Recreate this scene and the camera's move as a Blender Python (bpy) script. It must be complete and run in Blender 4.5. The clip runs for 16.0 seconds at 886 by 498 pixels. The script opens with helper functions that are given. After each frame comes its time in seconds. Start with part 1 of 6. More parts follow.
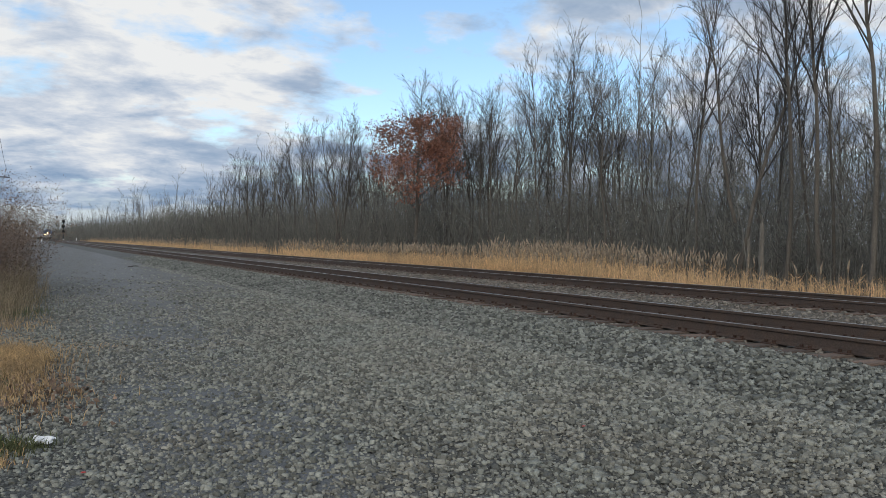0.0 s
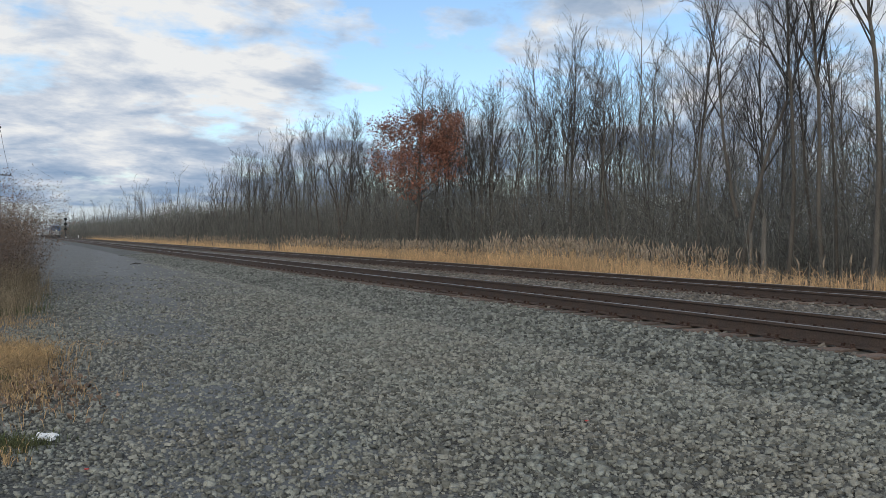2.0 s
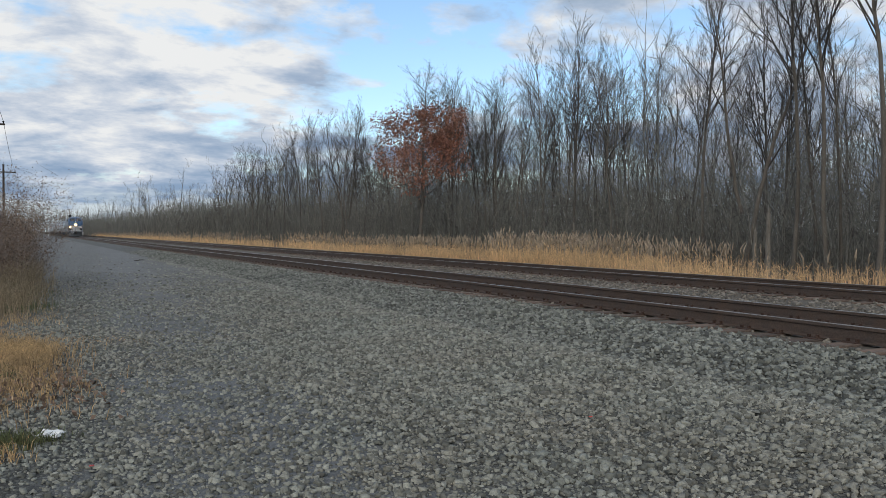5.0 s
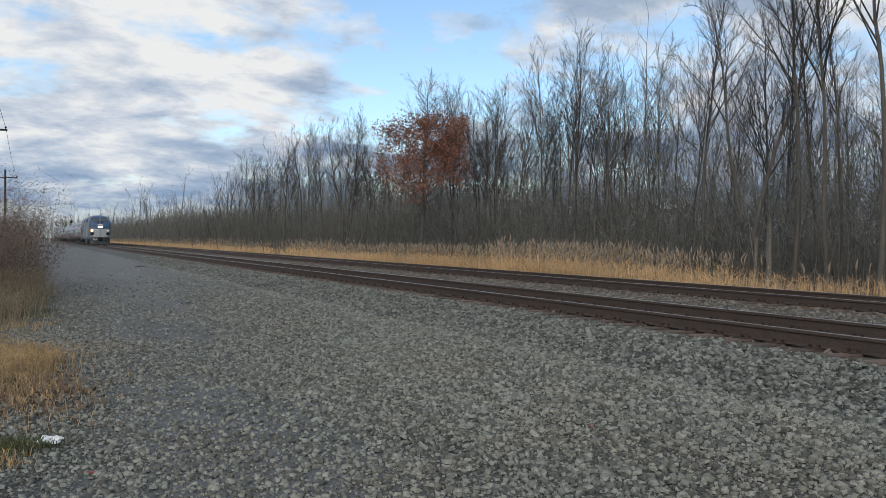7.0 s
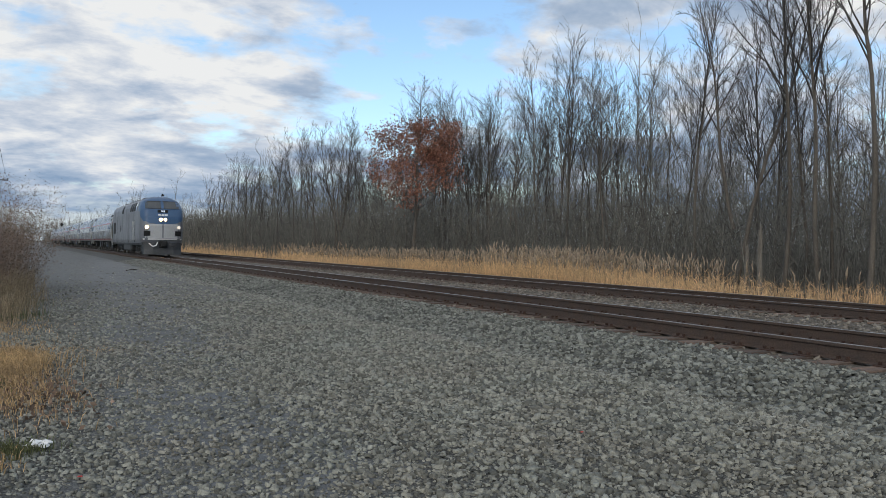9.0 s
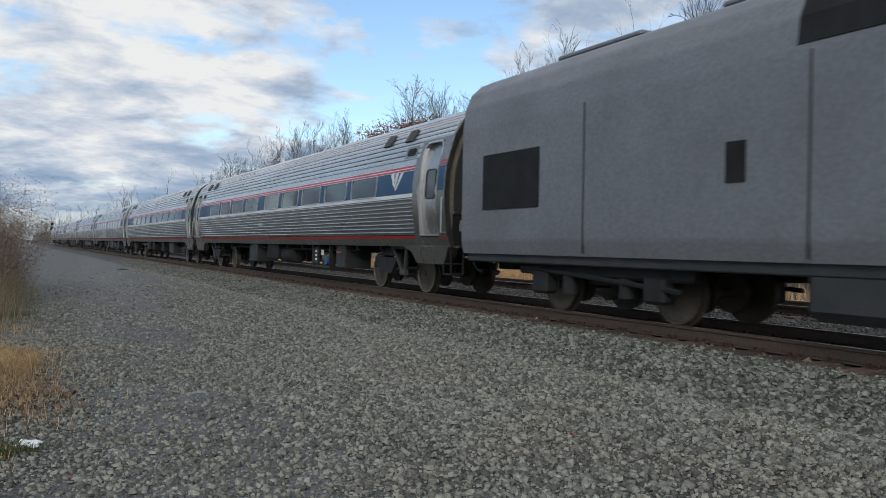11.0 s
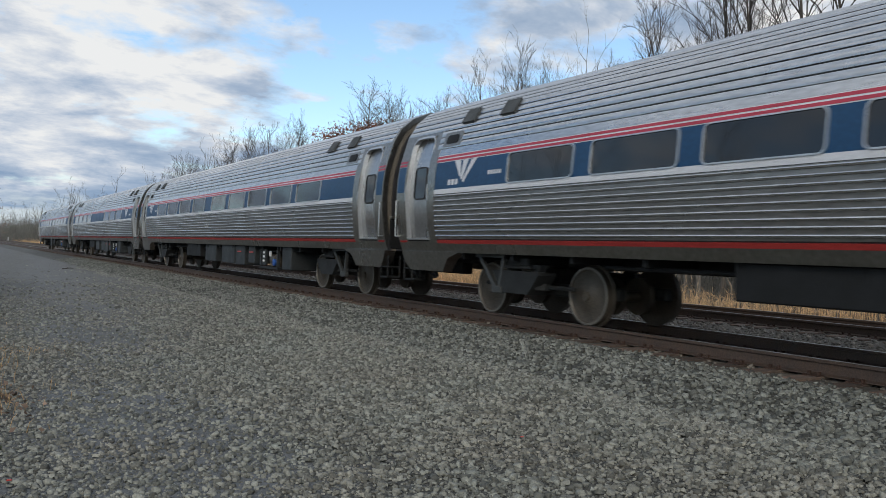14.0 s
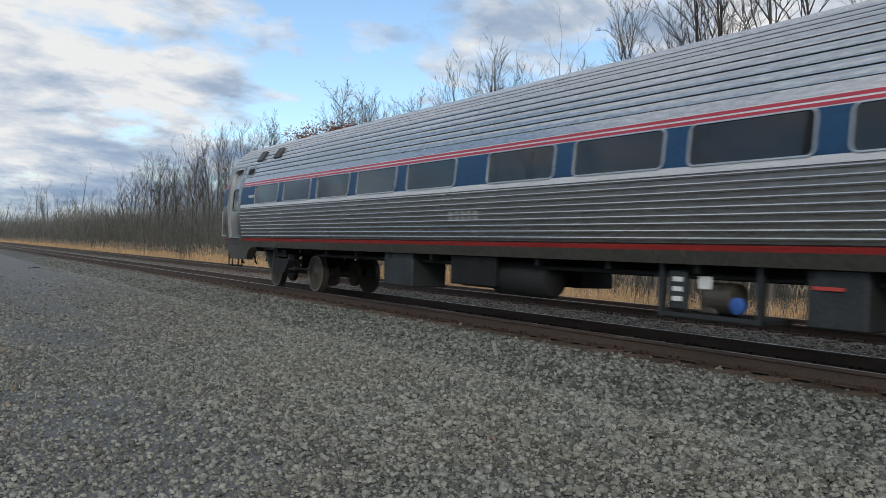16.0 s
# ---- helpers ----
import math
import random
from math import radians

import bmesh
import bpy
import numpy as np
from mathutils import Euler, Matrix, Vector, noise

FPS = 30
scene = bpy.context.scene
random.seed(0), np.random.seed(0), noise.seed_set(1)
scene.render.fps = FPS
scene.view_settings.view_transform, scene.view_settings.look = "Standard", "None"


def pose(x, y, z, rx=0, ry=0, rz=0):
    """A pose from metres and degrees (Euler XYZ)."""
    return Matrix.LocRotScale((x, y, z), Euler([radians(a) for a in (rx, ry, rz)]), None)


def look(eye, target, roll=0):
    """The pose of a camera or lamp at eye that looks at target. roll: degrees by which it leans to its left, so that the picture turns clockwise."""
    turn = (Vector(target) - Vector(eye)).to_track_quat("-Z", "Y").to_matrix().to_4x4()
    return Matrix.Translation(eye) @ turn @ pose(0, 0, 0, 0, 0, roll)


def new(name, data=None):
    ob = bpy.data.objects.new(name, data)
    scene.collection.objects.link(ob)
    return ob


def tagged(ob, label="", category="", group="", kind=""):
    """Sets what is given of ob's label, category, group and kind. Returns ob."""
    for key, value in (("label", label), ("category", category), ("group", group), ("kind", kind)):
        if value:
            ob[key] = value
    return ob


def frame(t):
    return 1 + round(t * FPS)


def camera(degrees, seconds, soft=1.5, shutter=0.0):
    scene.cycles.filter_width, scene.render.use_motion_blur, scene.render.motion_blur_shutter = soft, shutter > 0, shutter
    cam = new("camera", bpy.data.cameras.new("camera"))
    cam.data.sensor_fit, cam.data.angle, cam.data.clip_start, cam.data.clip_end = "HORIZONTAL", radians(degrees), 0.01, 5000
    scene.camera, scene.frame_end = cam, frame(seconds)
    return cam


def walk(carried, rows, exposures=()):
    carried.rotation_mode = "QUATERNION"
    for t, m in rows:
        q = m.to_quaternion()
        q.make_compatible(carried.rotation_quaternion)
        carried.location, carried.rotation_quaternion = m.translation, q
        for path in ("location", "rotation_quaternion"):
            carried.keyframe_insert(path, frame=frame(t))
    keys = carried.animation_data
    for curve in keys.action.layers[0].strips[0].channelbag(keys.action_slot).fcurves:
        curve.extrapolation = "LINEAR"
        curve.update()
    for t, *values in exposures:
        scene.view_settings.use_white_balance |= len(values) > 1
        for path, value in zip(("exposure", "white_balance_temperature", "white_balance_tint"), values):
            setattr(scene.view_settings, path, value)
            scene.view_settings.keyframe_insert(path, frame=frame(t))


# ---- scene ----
# x: across the tracks, y: along them, towards where the train comes from, z: up from the rail tops.
NEAR_RAIL, FAR_RAIL, GAUGE = 8.471, 13.919, 1.505
GROUND = -0.40
SPEED, TAIL = 34.437, 24.02  # metres a second; the y of the train's tail at 16 s
PITCH, CARS, LOCO = 26.01, 7, 21.0

EXPOSURES = [(0.0, -0.03, 6350, 9.0), (16.0, -0.03, 6350, 9.0)]
cam = camera(56.829, 16.0, 0.6, 0.06)


def aim(x, y, z, turn, tilt, lean):
    a, b = radians(turn), radians(tilt)
    eye = Vector((x, y, z))
    return look(eye, eye + Vector((math.sin(a) * math.cos(b), math.cos(a) * math.cos(b), math.sin(b))), -lean)


walk(cam, [
    (0, aim(0.001, -0.000, 1.066, 27.178, -0.574, -0.543)),
    (0.5, aim(0.000, 0.003, 1.066, 27.219, -0.569, -0.485)),
    (1, aim(0.003, 0.004, 1.060, 27.247, -0.667, -0.404)),
    (1.5, aim(0.006, 0.011, 1.060, 27.160, -0.738, -0.343)),
    (2, aim(0.005, 0.010, 1.060, 27.047, -0.856, -0.273)),
    (2.5, aim(0.005, 0.006, 1.061, 26.978, -0.947, -0.159)),
    (3, aim(0.005, 0.011, 1.063, 26.901, -1.072, -0.068)),
    (3.5, aim(0.007, 0.016, 1.062, 26.829, -1.209, -0.096)),
    (4, aim(0.006, 0.014, 1.062, 26.851, -1.223, -0.080)),
    (6.5, aim(0.007, 0.015, 1.064, 26.680, -0.789, -0.341)),
    (7, aim(0.003, 0.013, 1.065, 26.737, -0.596, -0.459)),
    (7.5, aim(-0.003, 0.004, 1.066, 26.725, -0.395, -0.477)),
    (8, aim(-0.003, 0.010, 1.063, 26.808, -0.355, -0.579)),
    (8.5, aim(0.001, 0.011, 1.062, 26.996, -0.297, -0.656)),
    (9, aim(0.000, 0.006, 1.066, 27.282, -0.226, -0.811)),
    (9.2, aim(-0.001, 0.004, 1.065, 27.372, -0.241, -0.776)),
    (11.5, aim(-0.002, 0.004, 1.064, 27.956, -0.128, -1.108)),
    (12, aim(0.006, 0.002, 1.062, 28.010, -0.102, -1.184)),
    (12.5, aim(0.009, -0.004, 1.065, 28.304, -0.055, -1.185)),
    (13, aim(0.002, -0.009, 1.068, 29.501, 0.011, -1.521)),
    (13.5, aim(-0.007, -0.014, 1.066, 30.382, 0.080, -1.869)),
    (14, aim(-0.005, -0.023, 1.069, 31.035, 0.187, -1.924)),
    (14.5, aim(-0.012, -0.024, 1.073, 31.681, 0.298, -1.909)),
    (15, aim(-0.005, -0.029, 1.070, 32.228, 0.346, -2.078)),
    (15.5, aim(-0.004, -0.028, 1.070, 32.662, 0.348, -2.114)),
    (16, aim(0.009, -0.024, 1.070, 32.914, 0.330, -2.211)),
], EXPOSURES)

# ---- world and light ----
SUN_TURN, SUN_HIGH = -140.0, 28.0  # degrees from the tracks' direction, and above the horizon


def build_world():
    w = bpy.data.worlds.new("sky")
    scene.world = w
    w.use_nodes = True
    nt = w.node_tree
    nt.nodes.clear()
    N, L = nt.nodes.new, nt.links.new

    def node(kind, **sets):
        n = N(kind)
        for key, val in sets.items():
            n.inputs[key.replace("_", " ")].default_value = val
        return n

    def maths(op, a, b=0.0, clamp=False):
        n = N("ShaderNodeMath")
        n.operation, n.use_clamp = op, clamp
        for k, s in enumerate((a, b)):
            if isinstance(s, (int, float)):
                n.inputs[k].default_value = s
            else:
                L(s, n.inputs[k])
        return n.outputs[0]

    def noise_at(vec, scale, detail, rough, dist=0.0):
        n = N("ShaderNodeTexNoise")
        n.inputs["Scale"].default_value, n.inputs["Detail"].default_value = scale, detail
        n.inputs["Roughness"].default_value, n.inputs["Distortion"].default_value = rough, dist
        L(vec, n.inputs["Vector"])
        return n.outputs["Fac"]

    def ramp(fac, *stops):
        r = N("ShaderNodeValToRGB")
        while len(r.color_ramp.elements) < len(stops):
            r.color_ramp.elements.new(0.5)
        for el, (at, c) in zip(r.color_ramp.elements, stops):
            el.position, el.color = at, (*c, 1)
        L(fac, r.inputs[0])
        return r.outputs["Color"]

    def mix(fac, a, b):
        m = N("ShaderNodeMix")
        m.data_type = "RGBA"
        if isinstance(fac, float):
            m.inputs["Factor"].default_value = fac
        else:
            L(fac, m.inputs["Factor"])
        L(a, m.inputs[6])
        L(b, m.inputs[7])
        return m.outputs[2]

    sky = N("ShaderNodeTexSky")
    sky.sky_type, sky.sun_disc = "NISHITA", False
    sky.sun_elevation, sky.sun_rotation = radians(SUN_HIGH), radians(SUN_TURN)
    gain = N("ShaderNodeVectorMath")
    gain.operation = "MULTIPLY"
    L(sky.outputs[0], gain.inputs[0])
    gain.inputs[1].default_value = (1.30, 1.40, 1.46)
    geo = N("ShaderNodeTexCoord").outputs["Generated"]
    sep = N("ShaderNodeSeparateXYZ")
    L(geo, sep.inputs[0])
    up = maths("MAXIMUM", sep.outputs["Z"], 0.0)

    # clouds lie on a level sheet overhead, so that they flatten towards the horizon
    sheet = N("ShaderNodeCombineXYZ")
    for k in (0, 1):
        L(maths("DIVIDE", sep.outputs[k], maths("ADD", up, 0.24)), sheet.inputs[k])

    def spread(seed, sx=1.0, sy=1.0):
        mp = N("ShaderNodeMapping")
        mp.inputs["Scale"].default_value, mp.inputs["Location"].default_value = (sx, sy, 1), (seed, seed * 0.7, seed * 0.3)
        L(sheet.outputs[0], mp.inputs[0])
        return mp.outputs[0]

    def towards(turn, high, inner, outer):
        """How near a direction is to the middle of a bank of cloud."""
        a, b = radians(turn), radians(high)
        d = N("ShaderNodeVectorMath")
        d.operation = "DOT_PRODUCT"
        L(geo, d.inputs[0])
        d.inputs[1].default_value = (math.sin(a) * math.cos(b), math.cos(a) * math.cos(b), math.sin(b))
        r = N("ShaderNodeMapRange")
        r.interpolation_type = "SMOOTHSTEP"
        r.inputs["From Min"].default_value, r.inputs["From Max"].default_value = math.cos(radians(outer)), math.cos(radians(inner))
        L(d.outputs["Value"], r.inputs["Value"])
        return r.outputs[0]

    puffs = noise_at(spread(CLOUD_SEED), 2.6, 10.0, 0.53, 0.15)
    wisps = noise_at(spread(CLOUD_SEED + 4, 0.9, 1.1), 6.0, 9.0, 0.58, 0.2)
    low = maths("SUBTRACT", 1.0, maths("MULTIPLY", up, 7.5), True)
    bank, heap = towards(4, 9, 4, 20), towards(5, 11, 1, 15)
    cover = maths("ADD", maths("MULTIPLY", puffs, 0.72), maths("MULTIPLY", wisps, 0.28))
    cover = maths("ADD", cover, maths("ADD", maths("MULTIPLY", low, 0.12), maths("MULTIPLY", bank, 0.13)))
    cover = maths("ADD", cover, maths("MULTIPLY", towards(54, 12, 2, 20), 0.10))
    # extra unseen cloud high above the view, added to make the ground's light greyer
    high = N("ShaderNodeMapRange")
    for key, val in (("From Min", 0.30), ("From Max", 0.55), ("To Min", 0.0), ("To Max", 0.16)):
        high.inputs[key].default_value = val
    L(up, high.inputs["Value"])
    cover = maths("ADD", cover, high.outputs[0])
    deck = N("ShaderNodeMapRange")
    for key, val in (("From Min", 0.16), ("From Max", 0.05), ("To Min", 0.0), ("To Max", 0.15)):
        deck.inputs[key].default_value = val
    L(up, deck.inputs["Value"])
    amount = ramp(cover, (0.485, (0, 0, 0)), (0.525, (0.5, 0.5, 0.5)), (0.58, (1, 1, 1)))
    tone = noise_at(spread(CLOUD_SEED + 9, 0.9, 1.1), 4.2, 10.0, 0.58, 0.2)
    tone = maths("ADD", maths("MULTIPLY", tone, 0.8), maths("MULTIPLY", wisps, 0.2))
    thick = maths("MULTIPLY", maths("SUBTRACT", puffs, 0.5), 0.30)
    dense = maths("ADD", maths("ADD", tone, thick), maths("SUBTRACT", deck.outputs[0], maths("MULTIPLY", heap, 0.07)))
    cloud = ramp(dense, (0.39, (7.3, 7.25, 7.15)), (0.48, (5.3, 5.65, 6.25)), (0.57, (3.5, 4.2, 5.25)), (0.70, (2.2, 3.05, 4.35)))
    col = mix(amount, gain.outputs[0], cloud)
    # a pale clear strip over the horizon
    strip = N("ShaderNodeMapRange")
    strip.interpolation_type = "SMOOTHSTEP"
    for key, val in (("From Min", 0.055), ("From Max", 0.02), ("To Min", 0.0), ("To Max", 0.8)):
        strip.inputs[key].default_value = val
    L(maths("ADD", sep.outputs["Z"], maths("MULTIPLY", maths("SUBTRACT", wisps, 0.5), 0.10)), strip.inputs["Value"])
    pale = N("ShaderNodeRGB")
    pale.outputs[0].default_value = (5.6, 6.1, 6.2, 1)
    col = mix(strip.outputs[0], col, pale.outputs[0])
    bg = N("ShaderNodeBackground")
    bg.inputs["Strength"].default_value = 0.12
    L(col, bg.inputs["Color"])
    out = N("ShaderNodeOutputWorld")
    L(bg.outputs[0], out.inputs["Surface"])


CLOUD_SEED = 3.0
build_world()
sun = new("sun", bpy.data.lights.new("sun", "SUN"))
sun.data.energy, sun.data.angle, sun.data.color = 1.1, radians(14), (1.0, 0.90, 0.76)
a, b = radians(SUN_TURN), radians(SUN_HIGH)
sun.matrix_world = look(Vector((math.sin(a) * math.cos(b), math.cos(a) * math.cos(b), math.sin(b))) * 300, (0, 0, 0))


# ---- materials ----
def material(name, base, rough=0.7, metal=0.0, scale=6.0, amount=0.25, fine=60.0, bump=0.15, tint=None, island=0.0,
             detail=5.0, stretch=(1, 1, 1), rand=0.0, dist=0.01, spec=0.5, coat=0.0):
    """A surface with colour that varies at two scales, and fine relief. tint: a second colour in large soft stains."""
    m = bpy.data.materials.new(name)
    m.use_nodes = True
    nt = m.node_tree
    N, L = nt.nodes.new, nt.links.new
    p = nt.nodes["Principled BSDF"]
    p.inputs["Roughness"].default_value, p.inputs["Metallic"].default_value = rough, metal
    p.inputs["Specular IOR Level"].default_value = spec
    p.inputs["Coat Weight"].default_value = coat
    co = N("ShaderNodeTexCoord")
    mp = N("ShaderNodeMapping")
    mp.inputs["Scale"].default_value = stretch
    L(co.outputs["Object"], mp.inputs[0])

    def tex(s, d):
        n = N("ShaderNodeTexNoise")
        n.inputs["Scale"].default_value, n.inputs["Detail"].default_value = s, d
        L(mp.outputs[0], n.inputs["Vector"])
        return n.outputs["Fac"]

    def mixed(fac, a, b, mode="MIX"):
        x = N("ShaderNodeMix")
        x.data_type, x.blend_type = "RGBA", mode
        if isinstance(fac, float):
            x.inputs["Factor"].default_value = fac
        else:
            L(fac, x.inputs["Factor"])
        for k, s in ((6, a), (7, b)):
            if isinstance(s, tuple):
                x.inputs[k].default_value = (*s, 1)
            else:
                L(s, x.inputs[k])
        return x.outputs[2]

    def ranged(fac, lo, hi, f0=0.3, f1=0.7):
        r = N("ShaderNodeMapRange")
        r.inputs["From Min"].default_value, r.inputs["From Max"].default_value = f0, f1
        r.inputs["To Min"].default_value, r.inputs["To Max"].default_value = lo, hi
        L(fac, r.inputs["Value"])
        return r.outputs[0]

    coarse, grain = tex(scale, detail), tex(fine, 3.0)
    col = mixed(ranged(coarse, 0, 1), base, tint or tuple(c * (1 - amount) for c in base))
    g = ranged(grain, 1 - amount, 1 + amount)
    comb = N("ShaderNodeCombineColor")
    for k in range(3):
        L(g, comb.inputs[k])
    col = mixed(1.0, col, comb.outputs[0], "MULTIPLY")
    if island or rand:
        src = N("ShaderNodeNewGeometry").outputs["Random Per Island"] if island else N("ShaderNodeObjectInfo").outputs["Random"]
        k = island or rand
        c2 = N("ShaderNodeCombineColor")
        s = ranged(src, 1 - k, 1 + k, 0, 1)
        for i in range(3):
            L(s, c2.inputs[i])
        col = mixed(1.0, col, c2.outputs[0], "MULTIPLY")
    L(col, p.inputs["Base Color"])
    L(ranged(coarse, max(rough - 0.08, 0.02), min(rough + 0.08, 1)), p.inputs["Roughness"])
    if bump:
        b = N("ShaderNodeBump")
        b.inputs["Strength"].default_value, b.inputs["Distance"].default_value = bump, dist
        L(grain, b.inputs["Height"])
        L(b.outputs[0], p.inputs["Normal"])
    return m


def glow(name, colour, strength):
    m = material(name, colour, 0.3)
    p = m.node_tree.nodes["Principled BSDF"]
    p.inputs["Emission Color"].default_value = (*colour, 1)
    p.inputs["Emission Strength"].default_value = strength
    return m


STONE = material("crushed_stone", (0.196, 0.201, 0.172), 0.85, scale=0.9, amount=0.22, fine=80, bump=0.35, island=0.62, tint=(0.208, 0.199, 0.166))
SHOULDER_STONE = material("shoulder_ballast_stone", (0.172, 0.175, 0.153), 0.85, scale=1.4, amount=0.25, fine=70, bump=0.35, island=0.7, tint=(0.155, 0.158, 0.136))
PALE_STONE = material("pale_small_stone", (0.25, 0.245, 0.21), 0.9, scale=1.4, amount=0.2, fine=80, bump=0.3, island=0.5, tint=(0.22, 0.222, 0.195))
BED_STONE = material("track_bed_stone", (0.175, 0.16, 0.135), 0.9, scale=0.9, amount=0.2, fine=80, bump=0.3, island=0.6, tint=(0.145, 0.122, 0.098))
RAIL_SIDE = material("rusty_rail", (0.072, 0.053, 0.044), 0.7, 0.3, scale=5, amount=0.3, tint=(0.098, 0.066, 0.05), bump=0.2)
RAIL_HEAD = material("worn_rail_head", (0.50, 0.50, 0.50), 0.32, 1.0, scale=3, amount=0.1, bump=0.02, stretch=(1, 0.05, 1))
TIE = material("weathered_tie", (0.070, 0.058, 0.050), 0.9, scale=5, amount=0.35, fine=40, bump=0.4, stretch=(0.3, 2, 2), rand=0.35, tint=(0.13, 0.085, 0.062))
PLATE = material("rusty_iron", (0.075, 0.042, 0.030), 0.8, 0.3, amount=0.35)
BARK = material("grey_bark", (0.082, 0.071, 0.060), 0.95, scale=2.0, amount=0.35, fine=30, bump=0.6, stretch=(3, 3, 0.5), rand=0.3, tint=(0.135, 0.118, 0.098))
TWIG = material("bare_twigs", (0.072, 0.066, 0.060), 0.95, scale=0.6, amount=0.3, fine=8, bump=0.0, rand=0.25)
CANE = material("brown_canes", (0.25, 0.20, 0.165), 0.9, scale=1.0, amount=0.3, fine=8, bump=0.0, island=0.4)
THICKET = material("bare_thicket", (0.130, 0.127, 0.113), 0.95, scale=0.2, amount=0.3, fine=3, bump=0.0, island=0.5, tint=(0.148, 0.139, 0.118))
LEAF_RED = material("russet_leaves", (0.27, 0.105, 0.065), 0.8, scale=0.5, amount=0.3, fine=4, bump=0, island=0.5, tint=(0.24, 0.12, 0.078))
LEAF_BROWN = material("brown_bush_leaves", (0.215, 0.145, 0.105), 0.85, scale=0.6, amount=0.35, fine=4, bump=0, island=0.5, tint=(0.15, 0.105, 0.075))
REED = material("dry_reed", (0.70, 0.44, 0.22), 0.85, scale=0.35, amount=0.3, fine=5, bump=0, island=0.4, tint=(0.52, 0.36, 0.20))
PLUME = material("reed_plume", (0.36, 0.285, 0.205), 0.95, scale=0.5, amount=0.25, fine=30, bump=0.3, island=0.35)
STRAW = material("dry_grass", (0.55, 0.37, 0.18), 0.9, scale=0.8, amount=0.3, fine=6, bump=0, island=0.45, tint=(0.36, 0.25, 0.14))
WITHERED = material("withered_grass", (0.33, 0.25, 0.165), 0.9, scale=0.8, amount=0.3, fine=6, bump=0, island=0.45, tint=(0.22, 0.18, 0.11))
GRASS = material("green_weed", (0.070, 0.095, 0.035), 0.8, scale=2, amount=0.3, fine=9, bump=0, island=0.45, tint=(0.12, 0.12, 0.05))
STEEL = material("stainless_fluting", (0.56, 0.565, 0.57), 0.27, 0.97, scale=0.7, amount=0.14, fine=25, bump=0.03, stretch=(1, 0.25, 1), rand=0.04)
# steel darkened to stand in for shade and ground reflection between the ribs
STEEL_LOW = material("shaded_fluting", (0.27, 0.265, 0.255), 0.40, 0.85, scale=0.9, amount=0.2, fine=25, bump=0.03, stretch=(1, 0.2, 1), rand=0.05)
STEEL_END = material("brushed_end_steel", (0.30, 0.292, 0.272), 0.32, 0.94, scale=1.2, amount=0.22, fine=30, bump=0.03, stretch=(1, 1, 0.4), tint=(0.225, 0.212, 0.19))
DOOR = material("brushed_door_steel", (0.47, 0.475, 0.48), 0.29, 0.95, scale=1.0, amount=0.15, fine=30, bump=0.02, stretch=(1, 1, 0.4))
GROOVE = material("dark_groove", (0.05, 0.05, 0.055), 0.6, 0.3, amount=0.2)
BLUE = material("blue_band_paint", (0.010, 0.053, 0.135), 0.42, scale=0.8, amount=0.18, fine=20, bump=0.02, tint=(0.015, 0.061, 0.137), spec=0.35)
RED_LOW = material("red_line_paint", (0.36, 0.036, 0.032), 0.5, scale=1, amount=0.2, bump=0.02, spec=0.3)
RED = material("red_stripe_paint", (0.43, 0.032, 0.060), 0.4, scale=1, amount=0.15, bump=0.02)
WHITE = material("white_stripe_paint", (0.66, 0.67, 0.70), 0.4, scale=1, amount=0.12, bump=0.02)
GLASS = material("tinted_window_glass", (0.016, 0.016, 0.015), 0.03, scale=0.4, amount=0.3, bump=0.0, spec=0.6, coat=0.25)
WINDSHIELD = material("pale_windshield_glass", (0.05, 0.056, 0.06), 0.05, scale=0.4, amount=0.2, bump=0.0, spec=0.9)
RUBBER = material("black_rubber", (0.025, 0.025, 0.026), 0.7, amount=0.2)
FRAME = material("window_frame_metal", (0.58, 0.59, 0.60), 0.35, 0.8, amount=0.1, bump=0.02)
BELLOWS = material("taupe_end_wall", (0.20, 0.175, 0.14), 0.6, 0.2, scale=2, amount=0.25, fine=30, bump=0.1, tint=(0.155, 0.136, 0.112))
UNDER = material("dark_underframe", (0.010, 0.011, 0.012), 0.75, 0.2, scale=2, amount=0.35, bump=0.1)
BOX = material("grey_equipment_box", (0.036, 0.041, 0.044), 0.6, 0.2, scale=2, amount=0.3, fine=30, bump=0.06)
BRACKET = material("grey_bracket", (0.058, 0.062, 0.062), 0.65, 0.2, scale=3, amount=0.3, bump=0.1)
TRUCK = material("truck_casting", (0.024, 0.026, 0.027), 0.75, 0.3, scale=3, amount=0.35, bump=0.15)
WHEEL = material("wheel_disc", (0.060, 0.052, 0.044), 0.5, 0.4, scale=3, amount=0.45, bump=0.15, tint=(0.11, 0.094, 0.074))
TREAD = material("bright_wheel_rim", (0.24, 0.225, 0.20), 0.4, 0.6, amount=0.15)
LOCO_GREY = material("locomotive_silver_paint", (0.175, 0.185, 0.205), 0.45, 0.15, scale=0.9, amount=0.16, fine=20, bump=0.03)
# the silver paint again, lightened as the front-facing side catches more light
LOCO_LIT = material("lit_nose_paint", (0.40, 0.41, 0.42), 0.45, 0.05, scale=0.9, amount=0.14, fine=20, bump=0.03)
LOCO_BLUE = material("locomotive_blue_paint", (0.045, 0.10, 0.20), 0.4, scale=0.9, amount=0.15, fine=20, bump=0.02)
LOCO_DARK = material("locomotive_plough_paint", (0.04, 0.043, 0.047), 0.6, 0.1, scale=2, amount=0.25, bump=0.06)
